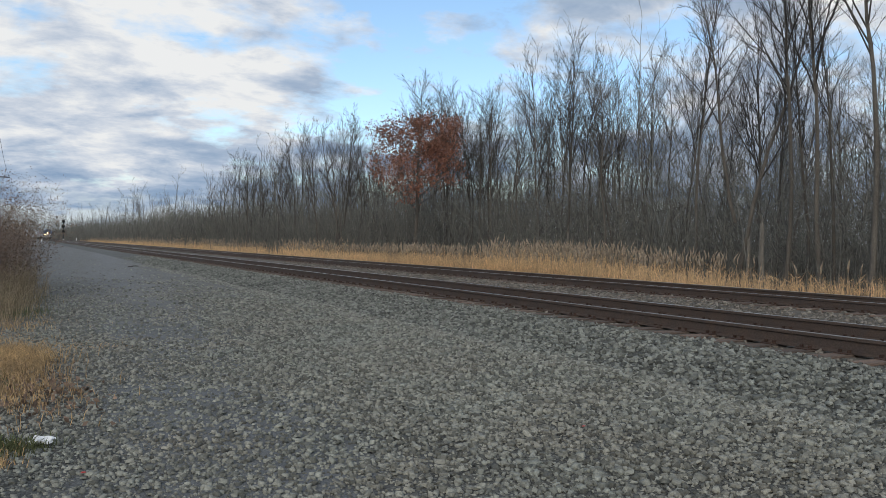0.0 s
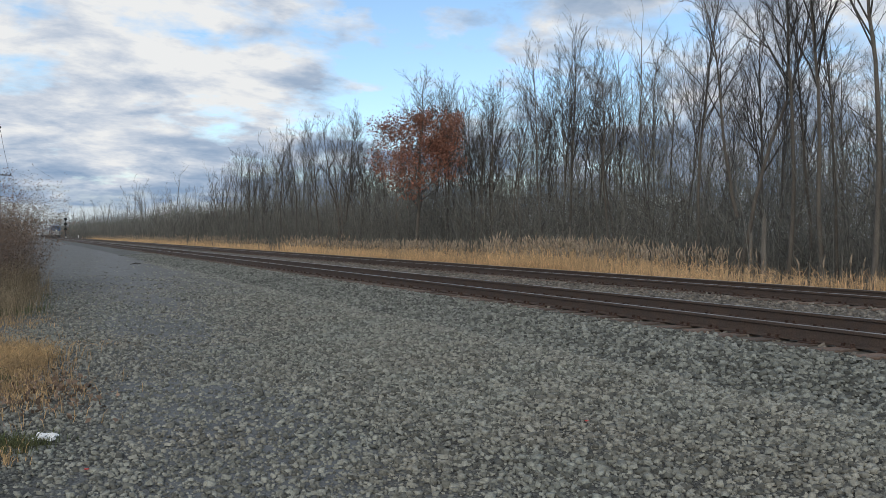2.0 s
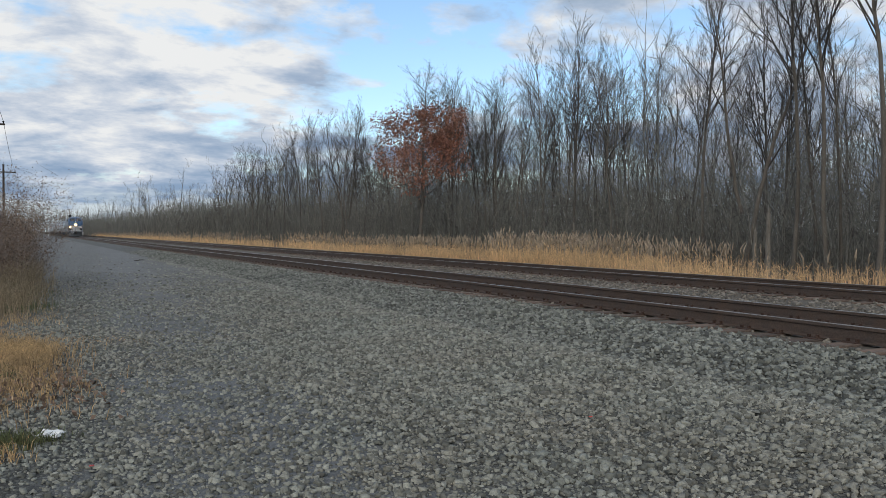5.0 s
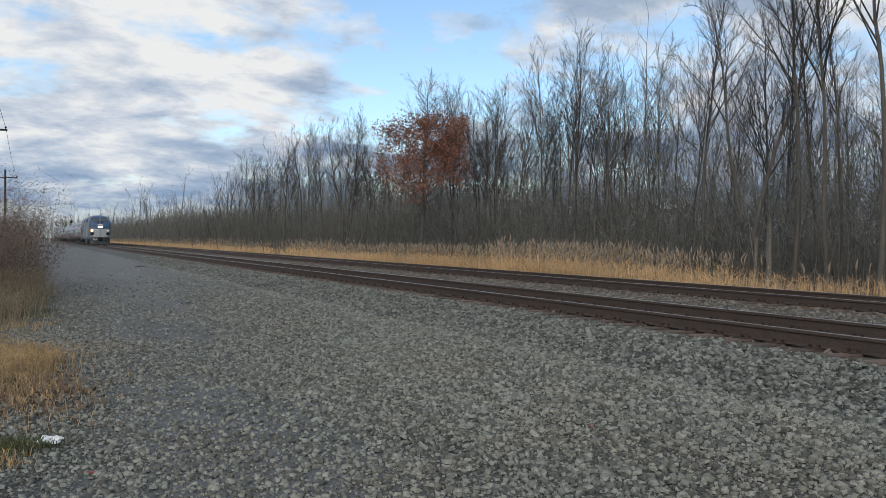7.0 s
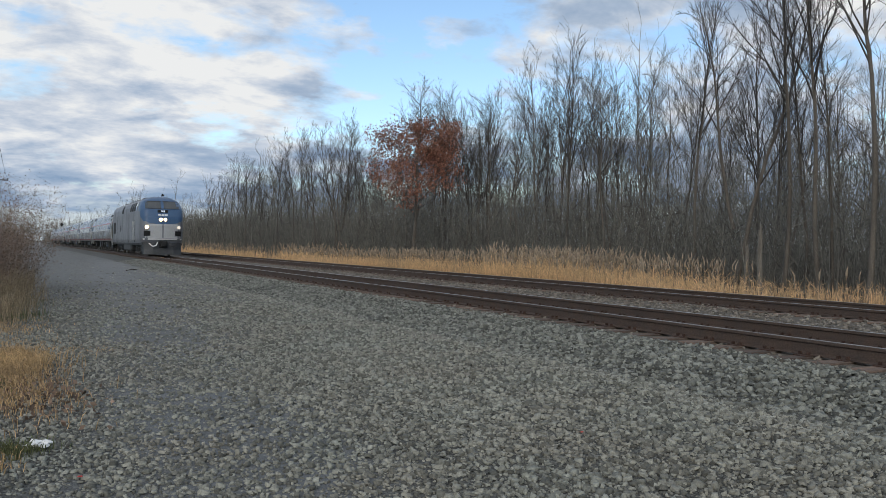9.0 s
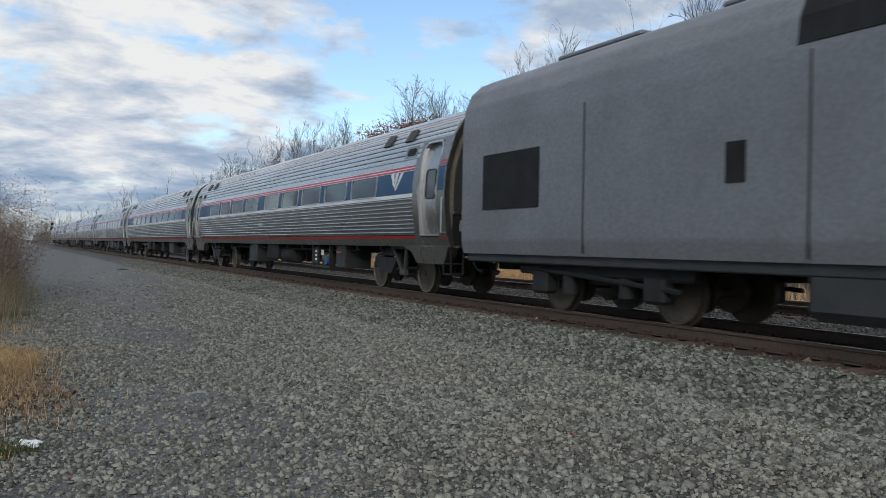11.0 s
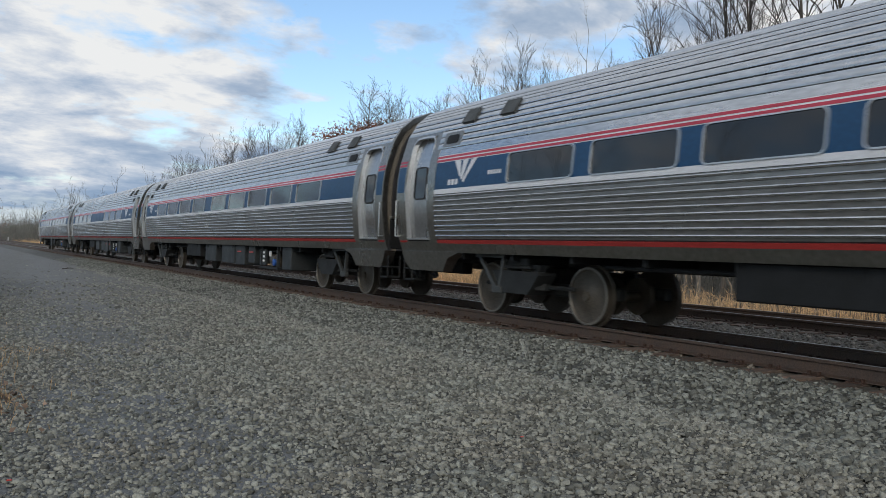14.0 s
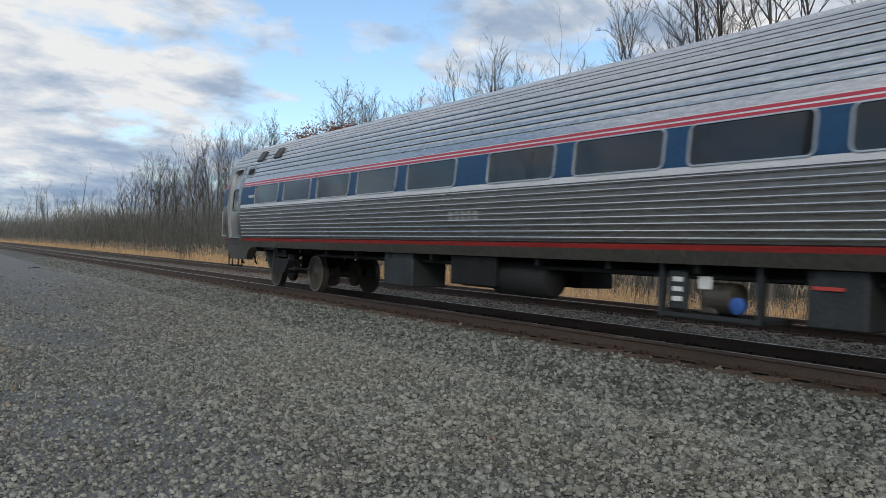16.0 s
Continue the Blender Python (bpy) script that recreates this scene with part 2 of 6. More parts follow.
POLE = material("weathered_pole", (0.055, 0.045, 0.038), 0.9, scale=2, amount=0.3, stretch=(3, 3, 0.3), bump=0.3)
PAPER = material("white_litter", (0.80, 0.80, 0.80), 0.7, scale=8, amount=0.06, bump=0.1)
CLEAN = material("white_enamel", (0.75, 0.75, 0.74), 0.5, scale=8, amount=0.1)
TAG_RED = material("red_tag", (0.50, 0.06, 0.05), 0.5, amount=0.1)
TAG_BLUE = material("blue_cap", (0.03, 0.10, 0.35), 0.5, amount=0.1)
LAMP = glow("lit_headlight", (1.0, 0.46, 0.14), 45.0)
LAMP_DIM = glow("ditch_light", (1.0, 0.46, 0.14), 30.0)
LAMP_LOW = glow("dim_ditch_light", (1.0, 0.85, 0.7), 0.5)
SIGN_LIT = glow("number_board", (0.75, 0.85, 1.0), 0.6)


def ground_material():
    # base kept dark to stand in for shade in the gaps under loose stones
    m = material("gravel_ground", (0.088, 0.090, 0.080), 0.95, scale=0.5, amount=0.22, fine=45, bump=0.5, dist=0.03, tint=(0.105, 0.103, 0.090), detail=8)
    nt = m.node_tree
    N, L = nt.nodes.new, nt.links.new
    p = nt.nodes["Principled BSDF"]
    old = p.inputs["Base Color"].links[0].from_socket
    co = N("ShaderNodeTexCoord").outputs["Object"]
    sep = N("ShaderNodeSeparateXYZ")
    L(co, sep.inputs[0])

    def noise_of(s, d=6.0):
        n = N("ShaderNodeTexNoise")
        n.inputs["Scale"].default_value, n.inputs["Detail"].default_value = s, d
        L(co, n.inputs["Vector"])
        return n.outputs["Fac"]

    def maths(op, a, b=0.0, clamp=False):
        n = N("ShaderNodeMath")
        n.operation, n.use_clamp = op, clamp
        for k, s in enumerate((a, b)):
            if isinstance(s, (int, float)):
                n.inputs[k].default_value = s
            else:
                L(s, n.inputs[k])
        return n.outputs[0]

    def over(fac, a, c):
        x = N("ShaderNodeMix")
        x.data_type = "RGBA"
        L(fac, x.inputs["Factor"])
        L(a, x.inputs[6])
        x.inputs[7].default_value = (*c, 1)
        return x.outputs[2]

    # small stones told apart by cells, the shade in their joints painted dark
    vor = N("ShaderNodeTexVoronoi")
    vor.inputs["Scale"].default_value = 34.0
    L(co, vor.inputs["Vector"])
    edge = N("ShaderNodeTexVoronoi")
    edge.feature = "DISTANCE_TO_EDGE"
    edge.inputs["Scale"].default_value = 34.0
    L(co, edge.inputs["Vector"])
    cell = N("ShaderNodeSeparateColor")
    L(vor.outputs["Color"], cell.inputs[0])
    joint_shade = maths("ADD", maths("MULTIPLY", edge.outputs["Distance"], 6.0, True), 0.16)
    k = maths("MULTIPLY", maths("ADD", maths("MULTIPLY", cell.outputs[0], 1.25), 0.45), maths("MINIMUM", joint_shade, 1.0))
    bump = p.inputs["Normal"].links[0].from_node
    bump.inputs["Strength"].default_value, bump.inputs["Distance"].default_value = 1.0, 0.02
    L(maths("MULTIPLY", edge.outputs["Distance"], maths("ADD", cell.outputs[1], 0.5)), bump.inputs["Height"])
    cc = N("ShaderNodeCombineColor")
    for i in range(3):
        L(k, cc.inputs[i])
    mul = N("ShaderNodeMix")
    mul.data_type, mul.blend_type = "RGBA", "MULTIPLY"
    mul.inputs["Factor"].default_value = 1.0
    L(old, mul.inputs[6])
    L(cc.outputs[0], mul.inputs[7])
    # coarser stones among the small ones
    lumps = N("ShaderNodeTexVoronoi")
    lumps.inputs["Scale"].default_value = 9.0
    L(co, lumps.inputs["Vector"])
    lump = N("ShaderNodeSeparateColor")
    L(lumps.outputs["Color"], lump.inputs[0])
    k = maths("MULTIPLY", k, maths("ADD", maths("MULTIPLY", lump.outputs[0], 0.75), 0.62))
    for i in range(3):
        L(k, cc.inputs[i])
    x = maths("ADD", sep.outputs["X"], maths("MULTIPLY", maths("SUBTRACT", noise_of(0.7), 0.5), 2.2))
    verge = maths("MULTIPLY", maths("SUBTRACT", -0.35, x), 2.0, True)
    marsh = maths("SUBTRACT", x, 17.2, True)
    # compacted pale fines where the yard narrows to a track beside the line
    fines = maths("MULTIPLY", maths("SUBTRACT", maths("ADD", sep.outputs["Y"], maths("MULTIPLY", noise_of(0.25), 16.0)), 17.0), 0.07, True)
    patchy = maths("ADD", maths("MULTIPLY", noise_of(2.2), 0.9), maths("MULTIPLY", noise_of(14.0), 0.7))
    fines = maths("MULTIPLY", maths("MULTIPLY", fines, patchy, True), 0.8)
    # the wheel-worn way, packed with dark dust
    way = maths("ABSOLUTE", maths("SUBTRACT", maths("SUBTRACT", x, 1.0), maths("MULTIPLY", sep.outputs["Y"], 0.07)))
    worn = maths("MULTIPLY", maths("MULTIPLY", maths("SUBTRACT", 1.35, way), 1.2, True), maths("SUBTRACT", maths("MULTIPLY", noise_of(1.3), 2.6), 0.5, True))
    dusty = over(maths("MULTIPLY", worn, 0.75), mul.outputs[2], (0.150, 0.158, 0.168))
    pale = over(fines, dusty, (0.185, 0.188, 0.186))
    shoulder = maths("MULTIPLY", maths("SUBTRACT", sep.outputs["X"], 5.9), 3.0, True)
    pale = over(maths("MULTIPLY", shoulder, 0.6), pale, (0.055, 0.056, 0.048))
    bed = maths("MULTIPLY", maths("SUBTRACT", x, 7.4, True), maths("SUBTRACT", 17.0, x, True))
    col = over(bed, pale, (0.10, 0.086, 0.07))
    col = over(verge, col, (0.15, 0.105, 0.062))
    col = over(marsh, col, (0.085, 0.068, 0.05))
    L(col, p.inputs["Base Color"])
    return m


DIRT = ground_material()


# ---- building helpers ----
class Geo:
    """Vertices and faces that become one mesh."""

    def __init__(self):
        self.v, self.f = [], []

    def add(self, v, f):
        k = len(self.v)
        self.v += [tuple(p) for p in v]
        self.f += [tuple(i + k for i in q) for q in f]
        return self

    def box(self, x0, x1, y0, y1, z0, z1, c=0.0):
        if not c:
            v = [(x, y, z) for x in (x0, x1) for y in (y0, y1) for z in (z0, z1)]
            return self.add(v, [(0, 1, 3, 2), (4, 6, 7, 5), (0, 4, 5, 1), (2, 3, 7, 6), (0, 2, 6, 4), (1, 5, 7, 3)])
        mid, half = ((x0 + x1) / 2, (y0 + y1) / 2, (z0 + z1) / 2), ((x1 - x0) / 2, (y1 - y0) / 2, (z1 - z0) / 2)
        v, at = [], {}
        for sx in (-1, 1):
            for sy in (-1, 1):
                for sz in (-1, 1):
                    for ax in range(3):
                        s = (sx, sy, sz)
                        at[(s, ax)] = len(v)
                        v.append(tuple(mid[i] + s[i] * (half[i] - (0 if i == ax else c)) for i in range(3)))
        f = []
        for ax in range(3):
            o, q = [i for i in range(3) if i != ax]
            for sg in (-1, 1):
                ring = []
                for so, sq in ((-1, -1), (1, -1), (1, 1), (-1, 1)):
                    s = [0, 0, 0]
                    s[ax], s[o], s[q] = sg, so, sq
                    ring.append(at[(tuple(s), ax)])
                f.append(tuple(ring))
            for so in (-1, 1):
                for sq in (-1, 1):
                    s0, s1 = [0, 0, 0], [0, 0, 0]
                    s0[ax], s0[o], s0[q] = -1, so, sq
                    s1[ax], s1[o], s1[q] = 1, so, sq
                    f.append((at[(tuple(s0), o)], at[(tuple(s1), o)], at[(tuple(s1), q)], at[(tuple(s0), q)]))
        for sx in (-1, 1):
            for sy in (-1, 1):
                for sz in (-1, 1):
                    f.append(tuple(at[((sx, sy, sz), ax)] for ax in range(3)))
        return self.add(v, f)

    def tube(self, p0, p1, r0, r1=None, n=8, caps=True):
        p0, p1 = Vector(p0), Vector(p1)
        r1 = r0 if r1 is None else r1
        d = (p1 - p0).normalized()
        u = d.orthogonal().normalized()
        w = d.cross(u)
        ring = [math.cos(2 * math.pi * i / n) * u + math.sin(2 * math.pi * i / n) * w for i in range(n)]
        v = [p0 + r0 * q for q in ring] + [p1 + r1 * q for q in ring]
        f = [(i, (i + 1) % n, n + (i + 1) % n, n + i) for i in range(n)]
        if caps:
            f += [tuple(range(n - 1, -1, -1)), tuple(range(n, 2 * n))]
        return self.add(v, f)

    def lathe(self, centre, axis, rings, n=24):
        """rings: (distance along axis, radius)."""
        c, d = Vector(centre), Vector(axis).normalized()
        u = d.orthogonal().normalized()
        w = d.cross(u)
        v = [c + d * a + r * (math.cos(2 * math.pi * i / n) * u + math.sin(2 * math.pi * i / n) * w) for a, r in rings for i in range(n)]
        f = [(k * n + i, k * n + (i + 1) % n, (k + 1) * n + (i + 1) % n, (k + 1) * n + i) for k in range(len(rings) - 1) for i in range(n)]
        f += [tuple(range(n - 1, -1, -1)), tuple(range((len(rings) - 1) * n, len(rings) * n))]
        return self.add(v, f)

    def extrude(self, outline, y0, y1, closed=True, caps=True):
        """outline: (x, z) points, drawn out along y."""
        n = len(outline)
        v = [(x, y, z) for y in (y0, y1) for x, z in outline]
        f = [(i, (i + 1) % n, n + (i + 1) % n, n + i) for i in range(n if closed else n - 1)]
        if closed and caps:
            f += [tuple(range(n - 1, -1, -1)), tuple(range(n, 2 * n))]
        return self.add(v, f)

    def mesh(self, name, mat, smooth=False):
        me = bpy.data.meshes.new(name)
        me.from_pydata(self.v, [], self.f)
        bm = bmesh.new()
        bm.from_mesh(me)
        bmesh.ops.recalc_face_normals(bm, faces=bm.faces)
        bm.to_mesh(me)
        bm.free()
        if smooth:
            me.shade_smooth()
            me.set_sharp_from_angle(angle=radians(34))
        me.materials.append(mat)
        return me


def part(name, geo, mat, parent=None, label="", smooth=False):
    ob = new(name, geo if isinstance(geo, bpy.types.Mesh) else geo.mesh(name, mat, smooth))
    ob.parent = parent
    return tagged(ob, label)


def raw_mesh(name, v, f, mat, smooth=False):
    """A mesh from arrays of vertices and of triangles or quads."""
    me = bpy.data.meshes.new(name)
    v, f = np.asarray(v, np.float32), np.asarray(f, np.int32)
    k = f.shape[1]
    me.vertices.add(len(v))
    me.vertices.foreach_set("co", v.ravel())
    me.loops.add(f.size)
    me.loops.foreach_set("vertex_index", f.ravel())
    me.polygons.add(len(f))
    me.polygons.foreach_set("loop_start", np.arange(0, f.size, k, dtype=np.int32))
    me.polygons.foreach_set("loop_total", np.full(len(f), k, np.int32))
    me.update(calc_edges=True)
    if smooth:
        me.shade_smooth()
    me.materials.append(mat)
    return me


def tubes(segs, n=3):
    """Vertices and quads of tapered tubes from rows of p0, p1, r0, r1."""
    s = np.asarray(segs, float)
    p0, p1, r0, r1 = s[:, 0:3], s[:, 3:6], s[:, 6], s[:, 7]
    d = p1 - p0
    d /= np.linalg.norm(d, axis=1, keepdims=True) + 1e-9
    ref = np.where(np.abs(d[:, 2:3]) < 0.9, [[0, 0, 1.0]], [[1.0, 0, 0]])
    u = np.cross(d, ref)
    u /= np.linalg.norm(u, axis=1, keepdims=True) + 1e-9
    w = np.cross(d, u)
    rings = []
    for p, r in ((p0, r0), (p1, r1)):
        for i in range(n):
            a = 2 * math.pi * i / n
            rings.append(p + r[:, None] * (math.cos(a) * u + math.sin(a) * w))
    v = np.stack(rings, 1).reshape(-1, 3)
    base = np.arange(len(s))[:, None, None] * 2 * n
    q = np.array([(i, (i + 1) % n, n + (i + 1) % n, n + i) for i in range(n)])
    return v, (base + q[None]).reshape(-1, 4)


def spikes(segs):
    """Vertices and triangles of thin pointed twigs from rows of p0, p1, r0, r1."""
    v, _ = tubes(segs, 3)
    v = v.reshape(-1, 6, 3)
    v = np.concatenate([v[:, :3], v[:, 3:].mean(1, keepdims=True)], 1)
    base = np.arange(len(v))[:, None, None] * 4
    return v.reshape(-1, 3), (base + np.array([(0, 1, 3), (1, 2, 3), (2, 0, 3)])[None]).reshape(-1, 3)


def twiggy(name, thick, thin, mat):
    """One mesh of tapered tubes and pointed twigs."""
    v, q = tubes(thick, 3)
    w, t = spikes(thin)
    f = np.concatenate([q[:, [0, 1, 2]], q[:, [0, 2, 3]], t + len(v)])
    return raw_mesh(name, np.concatenate([v, w]), f, mat)


def height(x, y):
    """The ground's height: gravel yard, ballast shoulder, track bed, ditch with reeds, wood."""
    z = np.interp(x, [-60, -6, -1.2, 0.5, 5.35, 5.75, 6.1, 6.9, 7.75, 16.2, 17.6, 19.0, 27, 90], [-0.9, -0.45, -0.36, GROUND, GROUND, -0.355, -0.365, -0.285, -0.215, -0.215, -0.75, -1.0, -1.0, -0.6])
    return z + 0.02 * np.sin(1.3 * x + 0.4 * y) * np.sin(0.9 * y - 0.3 * x) * (np.abs(x - 12) > 4.6)


# ---- ground, tracks ----
def build_ground():
    xs = np.concatenate([[-3000, -800, -200, -80, -40, -20, -12], np.arange(-8, 30, 0.25), [33, 38, 45, 60, 90, 150, 400, 1200, 3000]])
    ys = np.concatenate([[-2000, -600, -250, -120, -60, -30, -15], np.arange(-8, 40, 0.5), np.arange(40, 120, 4), [140, 180, 240, 320, 450, 650, 950, 1500, 4000]])
    X, Y = np.meshgrid(xs, ys)
    v = np.stack([X, Y, height(X, Y)], -1).reshape(-1, 3)
    n, m = len(xs), len(ys)
    i = (np.arange(m - 1)[:, None] * n + np.arange(n - 1)).ravel()
    f = np.stack([i, i + 1, i + n + 1, i + n], 1)
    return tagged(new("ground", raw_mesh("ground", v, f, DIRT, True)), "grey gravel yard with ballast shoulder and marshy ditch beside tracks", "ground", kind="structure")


RAIL = [(-0.070, -0.185), (0.070, -0.185), (0.070, -0.172), (0.010, -0.155), (0.010, -0.045), (0.036, -0.036), (0.036, -0.006), (0.028, 0.0)]
RAIL = RAIL + [(-x, z) for x, z in RAIL[:1:-1]]


def build_track(x0, name):
    track = tagged(new(name), "straight railway track with rusty steel rails on dark wooden ties", "railway track", "tracks", "structure")
    for x in (x0, x0 + GAUGE):
        side = part("rail", Geo().extrude([(x + a, b) for a, b in RAIL], -260, 1500), RAIL_SIDE, track, "rusty brown steel rail")
        part("rail_head", Geo().box(x - 0.027, x + 0.027, -260, 1500, -0.004, 0.0025), RAIL_HEAD, side, "bright worn running surface")
    return track


ground = build_ground()
tracks = [build_track(NEAR_RAIL, "railway_track"), build_track(FAR_RAIL, "railway_track")]


# ---- train: coaches ----
SIDE = np.array([(1.40, 1.05), (1.46, 1.22), (1.50, 1.32), (1.545, 1.6), (1.575, 1.9), (1.58, 2.15), (1.565, 2.45), (1.53, 2.72), (1.485, 2.88),
                 (1.43, 3.06), (1.34, 3.34), (1.17, 3.62), (0.90, 3.85), (0.50, 4.02), (0.0, 4.08)])
ARC = np.concatenate([[0], np.cumsum(np.hypot(*np.diff(SIDE, axis=0).T))])
MESHES = {}


def on_side(s, off=0.0):
    """The point of the coach's outline s metres up along it from the sill, set off outwards."""
    p = [np.interp(s, ARC, SIDE[:, k]) for k in (0, 1)]
    q = [np.interp(s + 0.03, ARC, SIDE[:, k]) - np.interp(s - 0.03, ARC, SIDE[:, k]) for k in (0, 1)]
    n = math.hypot(*q) + 1e-9
    return p[0] + off * q[1] / n, p[1] - off * q[0] / n


def up_to(z):
    return float(np.interp(z, SIDE[:, 1], ARC))


def band(geo, z0, z1, y0, y1, off, sides=(-1, 1), n=6):
    ss = np.linspace(up_to(z0), up_to(z1), n)
    back = min(off - 0.02, -0.01)
    line = [on_side(ss[0], back)] + [on_side(s, off) for s in ss] + [on_side(ss[-1], back)]
    for sg in sides:
        geo.extrude([(sg * x, z) for x, z in line], y0, y1, closed=True)
    return geo


def shared(key, make, mat, smooth=False):
    if key not in MESHES:
        MESHES[key] = make().mesh(key, mat, smooth)
    return MESHES[key]


BODY, END = 12.68, 11.21  # half the body's length; where the fluting stops
WINDOWS = [-9.3, -7.3, -5.3, -3.3, -1.27, 1.27, 3.3, 5.3, 7.3, 9.3]


def shell():
    line = [on_side(s, -0.014) for s in np.linspace(0, ARC[-1], 40)]
    g = Geo().extrude(line + [(-x, z) for x, z in line[-2::-1]], -END, END)
    line = [(x * 0.86, 1.05 + (z - 1.05) * 0.95) for x, z in SIDE]
    for y0, y1 in ((-BODY, -END), (END, BODY)):
        g.extrude(line + [(-x, z) for x, z in line[-2::-1]], y0, y1)
    return g


RIBS, LOW0, LOW1 = 9, 1.305, 2.115


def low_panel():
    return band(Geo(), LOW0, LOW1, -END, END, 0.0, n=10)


def low_rib(k, sg):
    """One raised rib of the lower side."""
    s0, step = up_to(LOW0), (up_to(LOW1) - up_to(LOW0)) / RIBS
    b = s0 + (k + 0.42) * step
    line = [on_side(b, -0.005), on_side(b + 0.004, 0.020), on_side(b + 0.024, 0.026), on_side(b + 0.036, 0.018), on_side(b + 0.040, -0.005)]
    return Geo().extrude([(sg * x, z) for x, z in line], -END, END)


STRIPS = 16


def roof_panel(k, sg):
    """One long panel of the roof; dark joints stay open between the panels."""
    s0, s1 = up_to(2.965), ARC[-1] - 0.01
    step = (s1 - s0) / STRIPS
    b = s0 + k * step
    line = [on_side(b + a * step, o) for a, o in ((0.0, -0.02), (0.0, 0.010), (0.12, 0.016), (0.4, 0.020), (0.68, 0.016), (0.83, 0.010), (0.83, -0.02))]
    far = BODY - 0.05 if line[0][1] > 3.28 else END + 0.1
    return Geo().extrude([(sg * x, z) for x, z in line], -far, far)


def rounded(cx, cz, w, h, r, n=5):
    pts = []
    for qx, qz, a0 in ((1, 1, 0), (-1, 1, 90), (-1, -1, 180), (1, -1, 270)):
        for i in range(n + 1):
            a = radians(a0 + 90 * i / n)
            pts.append((cx + qx * (w / 2 - r) + r * math.cos(a), cz + qz * (h / 2 - r) + r * math.sin(a)))
    return pts


def side_x(z, off):
    return on_side(up_to(z), off)[0]


def window_ring(w=1.60, h=0.47, r=0.075, t=0.020):
    """A frame round a window, seen from -x, at y 0; outer and inner edge with depth."""
    g = Geo()
    out, inn = rounded(0, 2.455, w + 2 * t, h + 2 * t, r + t), rounded(0, 2.455, w, h, r)
    n = len(out)
    v = [(-side_x(z, o), y, z) for o, ring in ((-0.005, out), (0.030, out), (0.030, inn), (-0.005, inn)) for y, z in ring]
    return g.add(v, [(k * n + i, k * n + (i + 1) % n, (k + 1) * n + (i + 1) % n, (k + 1) * n + i) for k in range(3) for i in range(n)])


def flat_plate(cy, cz, w, h, r, off, deep=0.02):
    """A flat plate with rounded corners that leans with the side."""
    ring = rounded(cy, cz, w, h, r)
    z0, z1 = cz - h / 2, cz + h / 2
    x0, x1, n = side_x(z0, off), side_x(z1, off), len(ring)
    v = [(-(x0 + (x1 - x0) * (z - z0) / h) + o, y, z) for o in (deep, 0.0) for y, z in ring]
    return Geo().add(v, [tuple(range(n)), tuple(range(2 * n - 1, n - 1, -1))] + [(i, (i + 1) % n, n + (i + 1) % n, n + i) for i in range(n)])


def window_pane():
    return flat_plate(0, 2.455, 1.60, 0.47, 0.075, 0.012)


def door_gasket():
    g = Geo()
    rings = [rounded(0.785, 2.37, 0.46, 0.63, 0.10), rounded(0.785, 2.37, 0.41, 0.58, 0.08)]
    n = len(rings[0])
    v = [(-side_x(z, o), y, z) for o, q in ((-0.09, 0), (-0.062, 0), (-0.062, 1), (-0.09, 1)) for y, z in rings[q]]
    return g.add(v, [(k * n + i, k * n + (i + 1) % n, (k + 1) * n + (i + 1) % n, (k + 1) * n + i) for k in range(3) for i in range(n)])


def threshold():
    return band(Geo(), 1.262, 1.284, 0.36, 1.20, 0.018, (-1,), 2)


def kick_strip():
    return band(Geo(), 1.292, 1.318, 0.36, 1.20, 0.018, (-1,), 2)


def end_wall(sg):
    """The closed end of the car's body, seen in the gap between two cars."""
    line = [(x * 0.985, 1.05 + (z - 1.05) * 0.985) for x, z in SIDE]
    return Geo().extrude(line + [(-x, z) for x, z in line[-2::-1]], *sorted((sg * (BODY - 0.10), sg * (BODY - 0.02))))


def end_rim(sg):
    """The steel lip round the end wall."""
    out = [(x * 1.004, 1.05 + (z - 1.05) * 1.003) for x, z in SIDE]
    inn = [(x * 0.955, 1.05 + (z - 1.05) * 0.972) for x, z in SIDE]
    out, inn = out + [(-x, z) for x, z in out[-2::-1]], inn + [(-x, z) for x, z in inn[-2::-1]]
    return Geo().extrude(out + inn[::-1], *sorted((sg * (BODY - 0.06), sg * (BODY + 0.012))))


def corner_step(sg):
    """The step frame under the corner of the car."""
    g, y0, y1 = Geo(), sg * (BODY - 0.36), sg * (BODY - 0.04)
    for x in (-1.38, -1.10):
        for y in (y0, y1):
            g.tube((x, y, 0.50), (x, y, 0.95), 0.022, n=5)
    return g.box(-1.40, -1.08, *sorted((y0, y1)), 0.48, 0.52, 0.008).box(-1.40, -1.08, *sorted((y0, y1)), 0.70, 0.73, 0.008)


def air_line(sg, x):
    g, y = Geo(), sg * (BODY - 0.05)
    pts = [(x, y, 1.12), (x - 0.02, y + sg * 0.10, 0.86), (x + 0.05, y + sg * 0.22, 0.62), (x + 0.14, y + sg * 0.32, 0.56)]
    for p, q in zip(pts, pts[1:]):
        g.tube(p, q, 0.028, n=6)
    return g


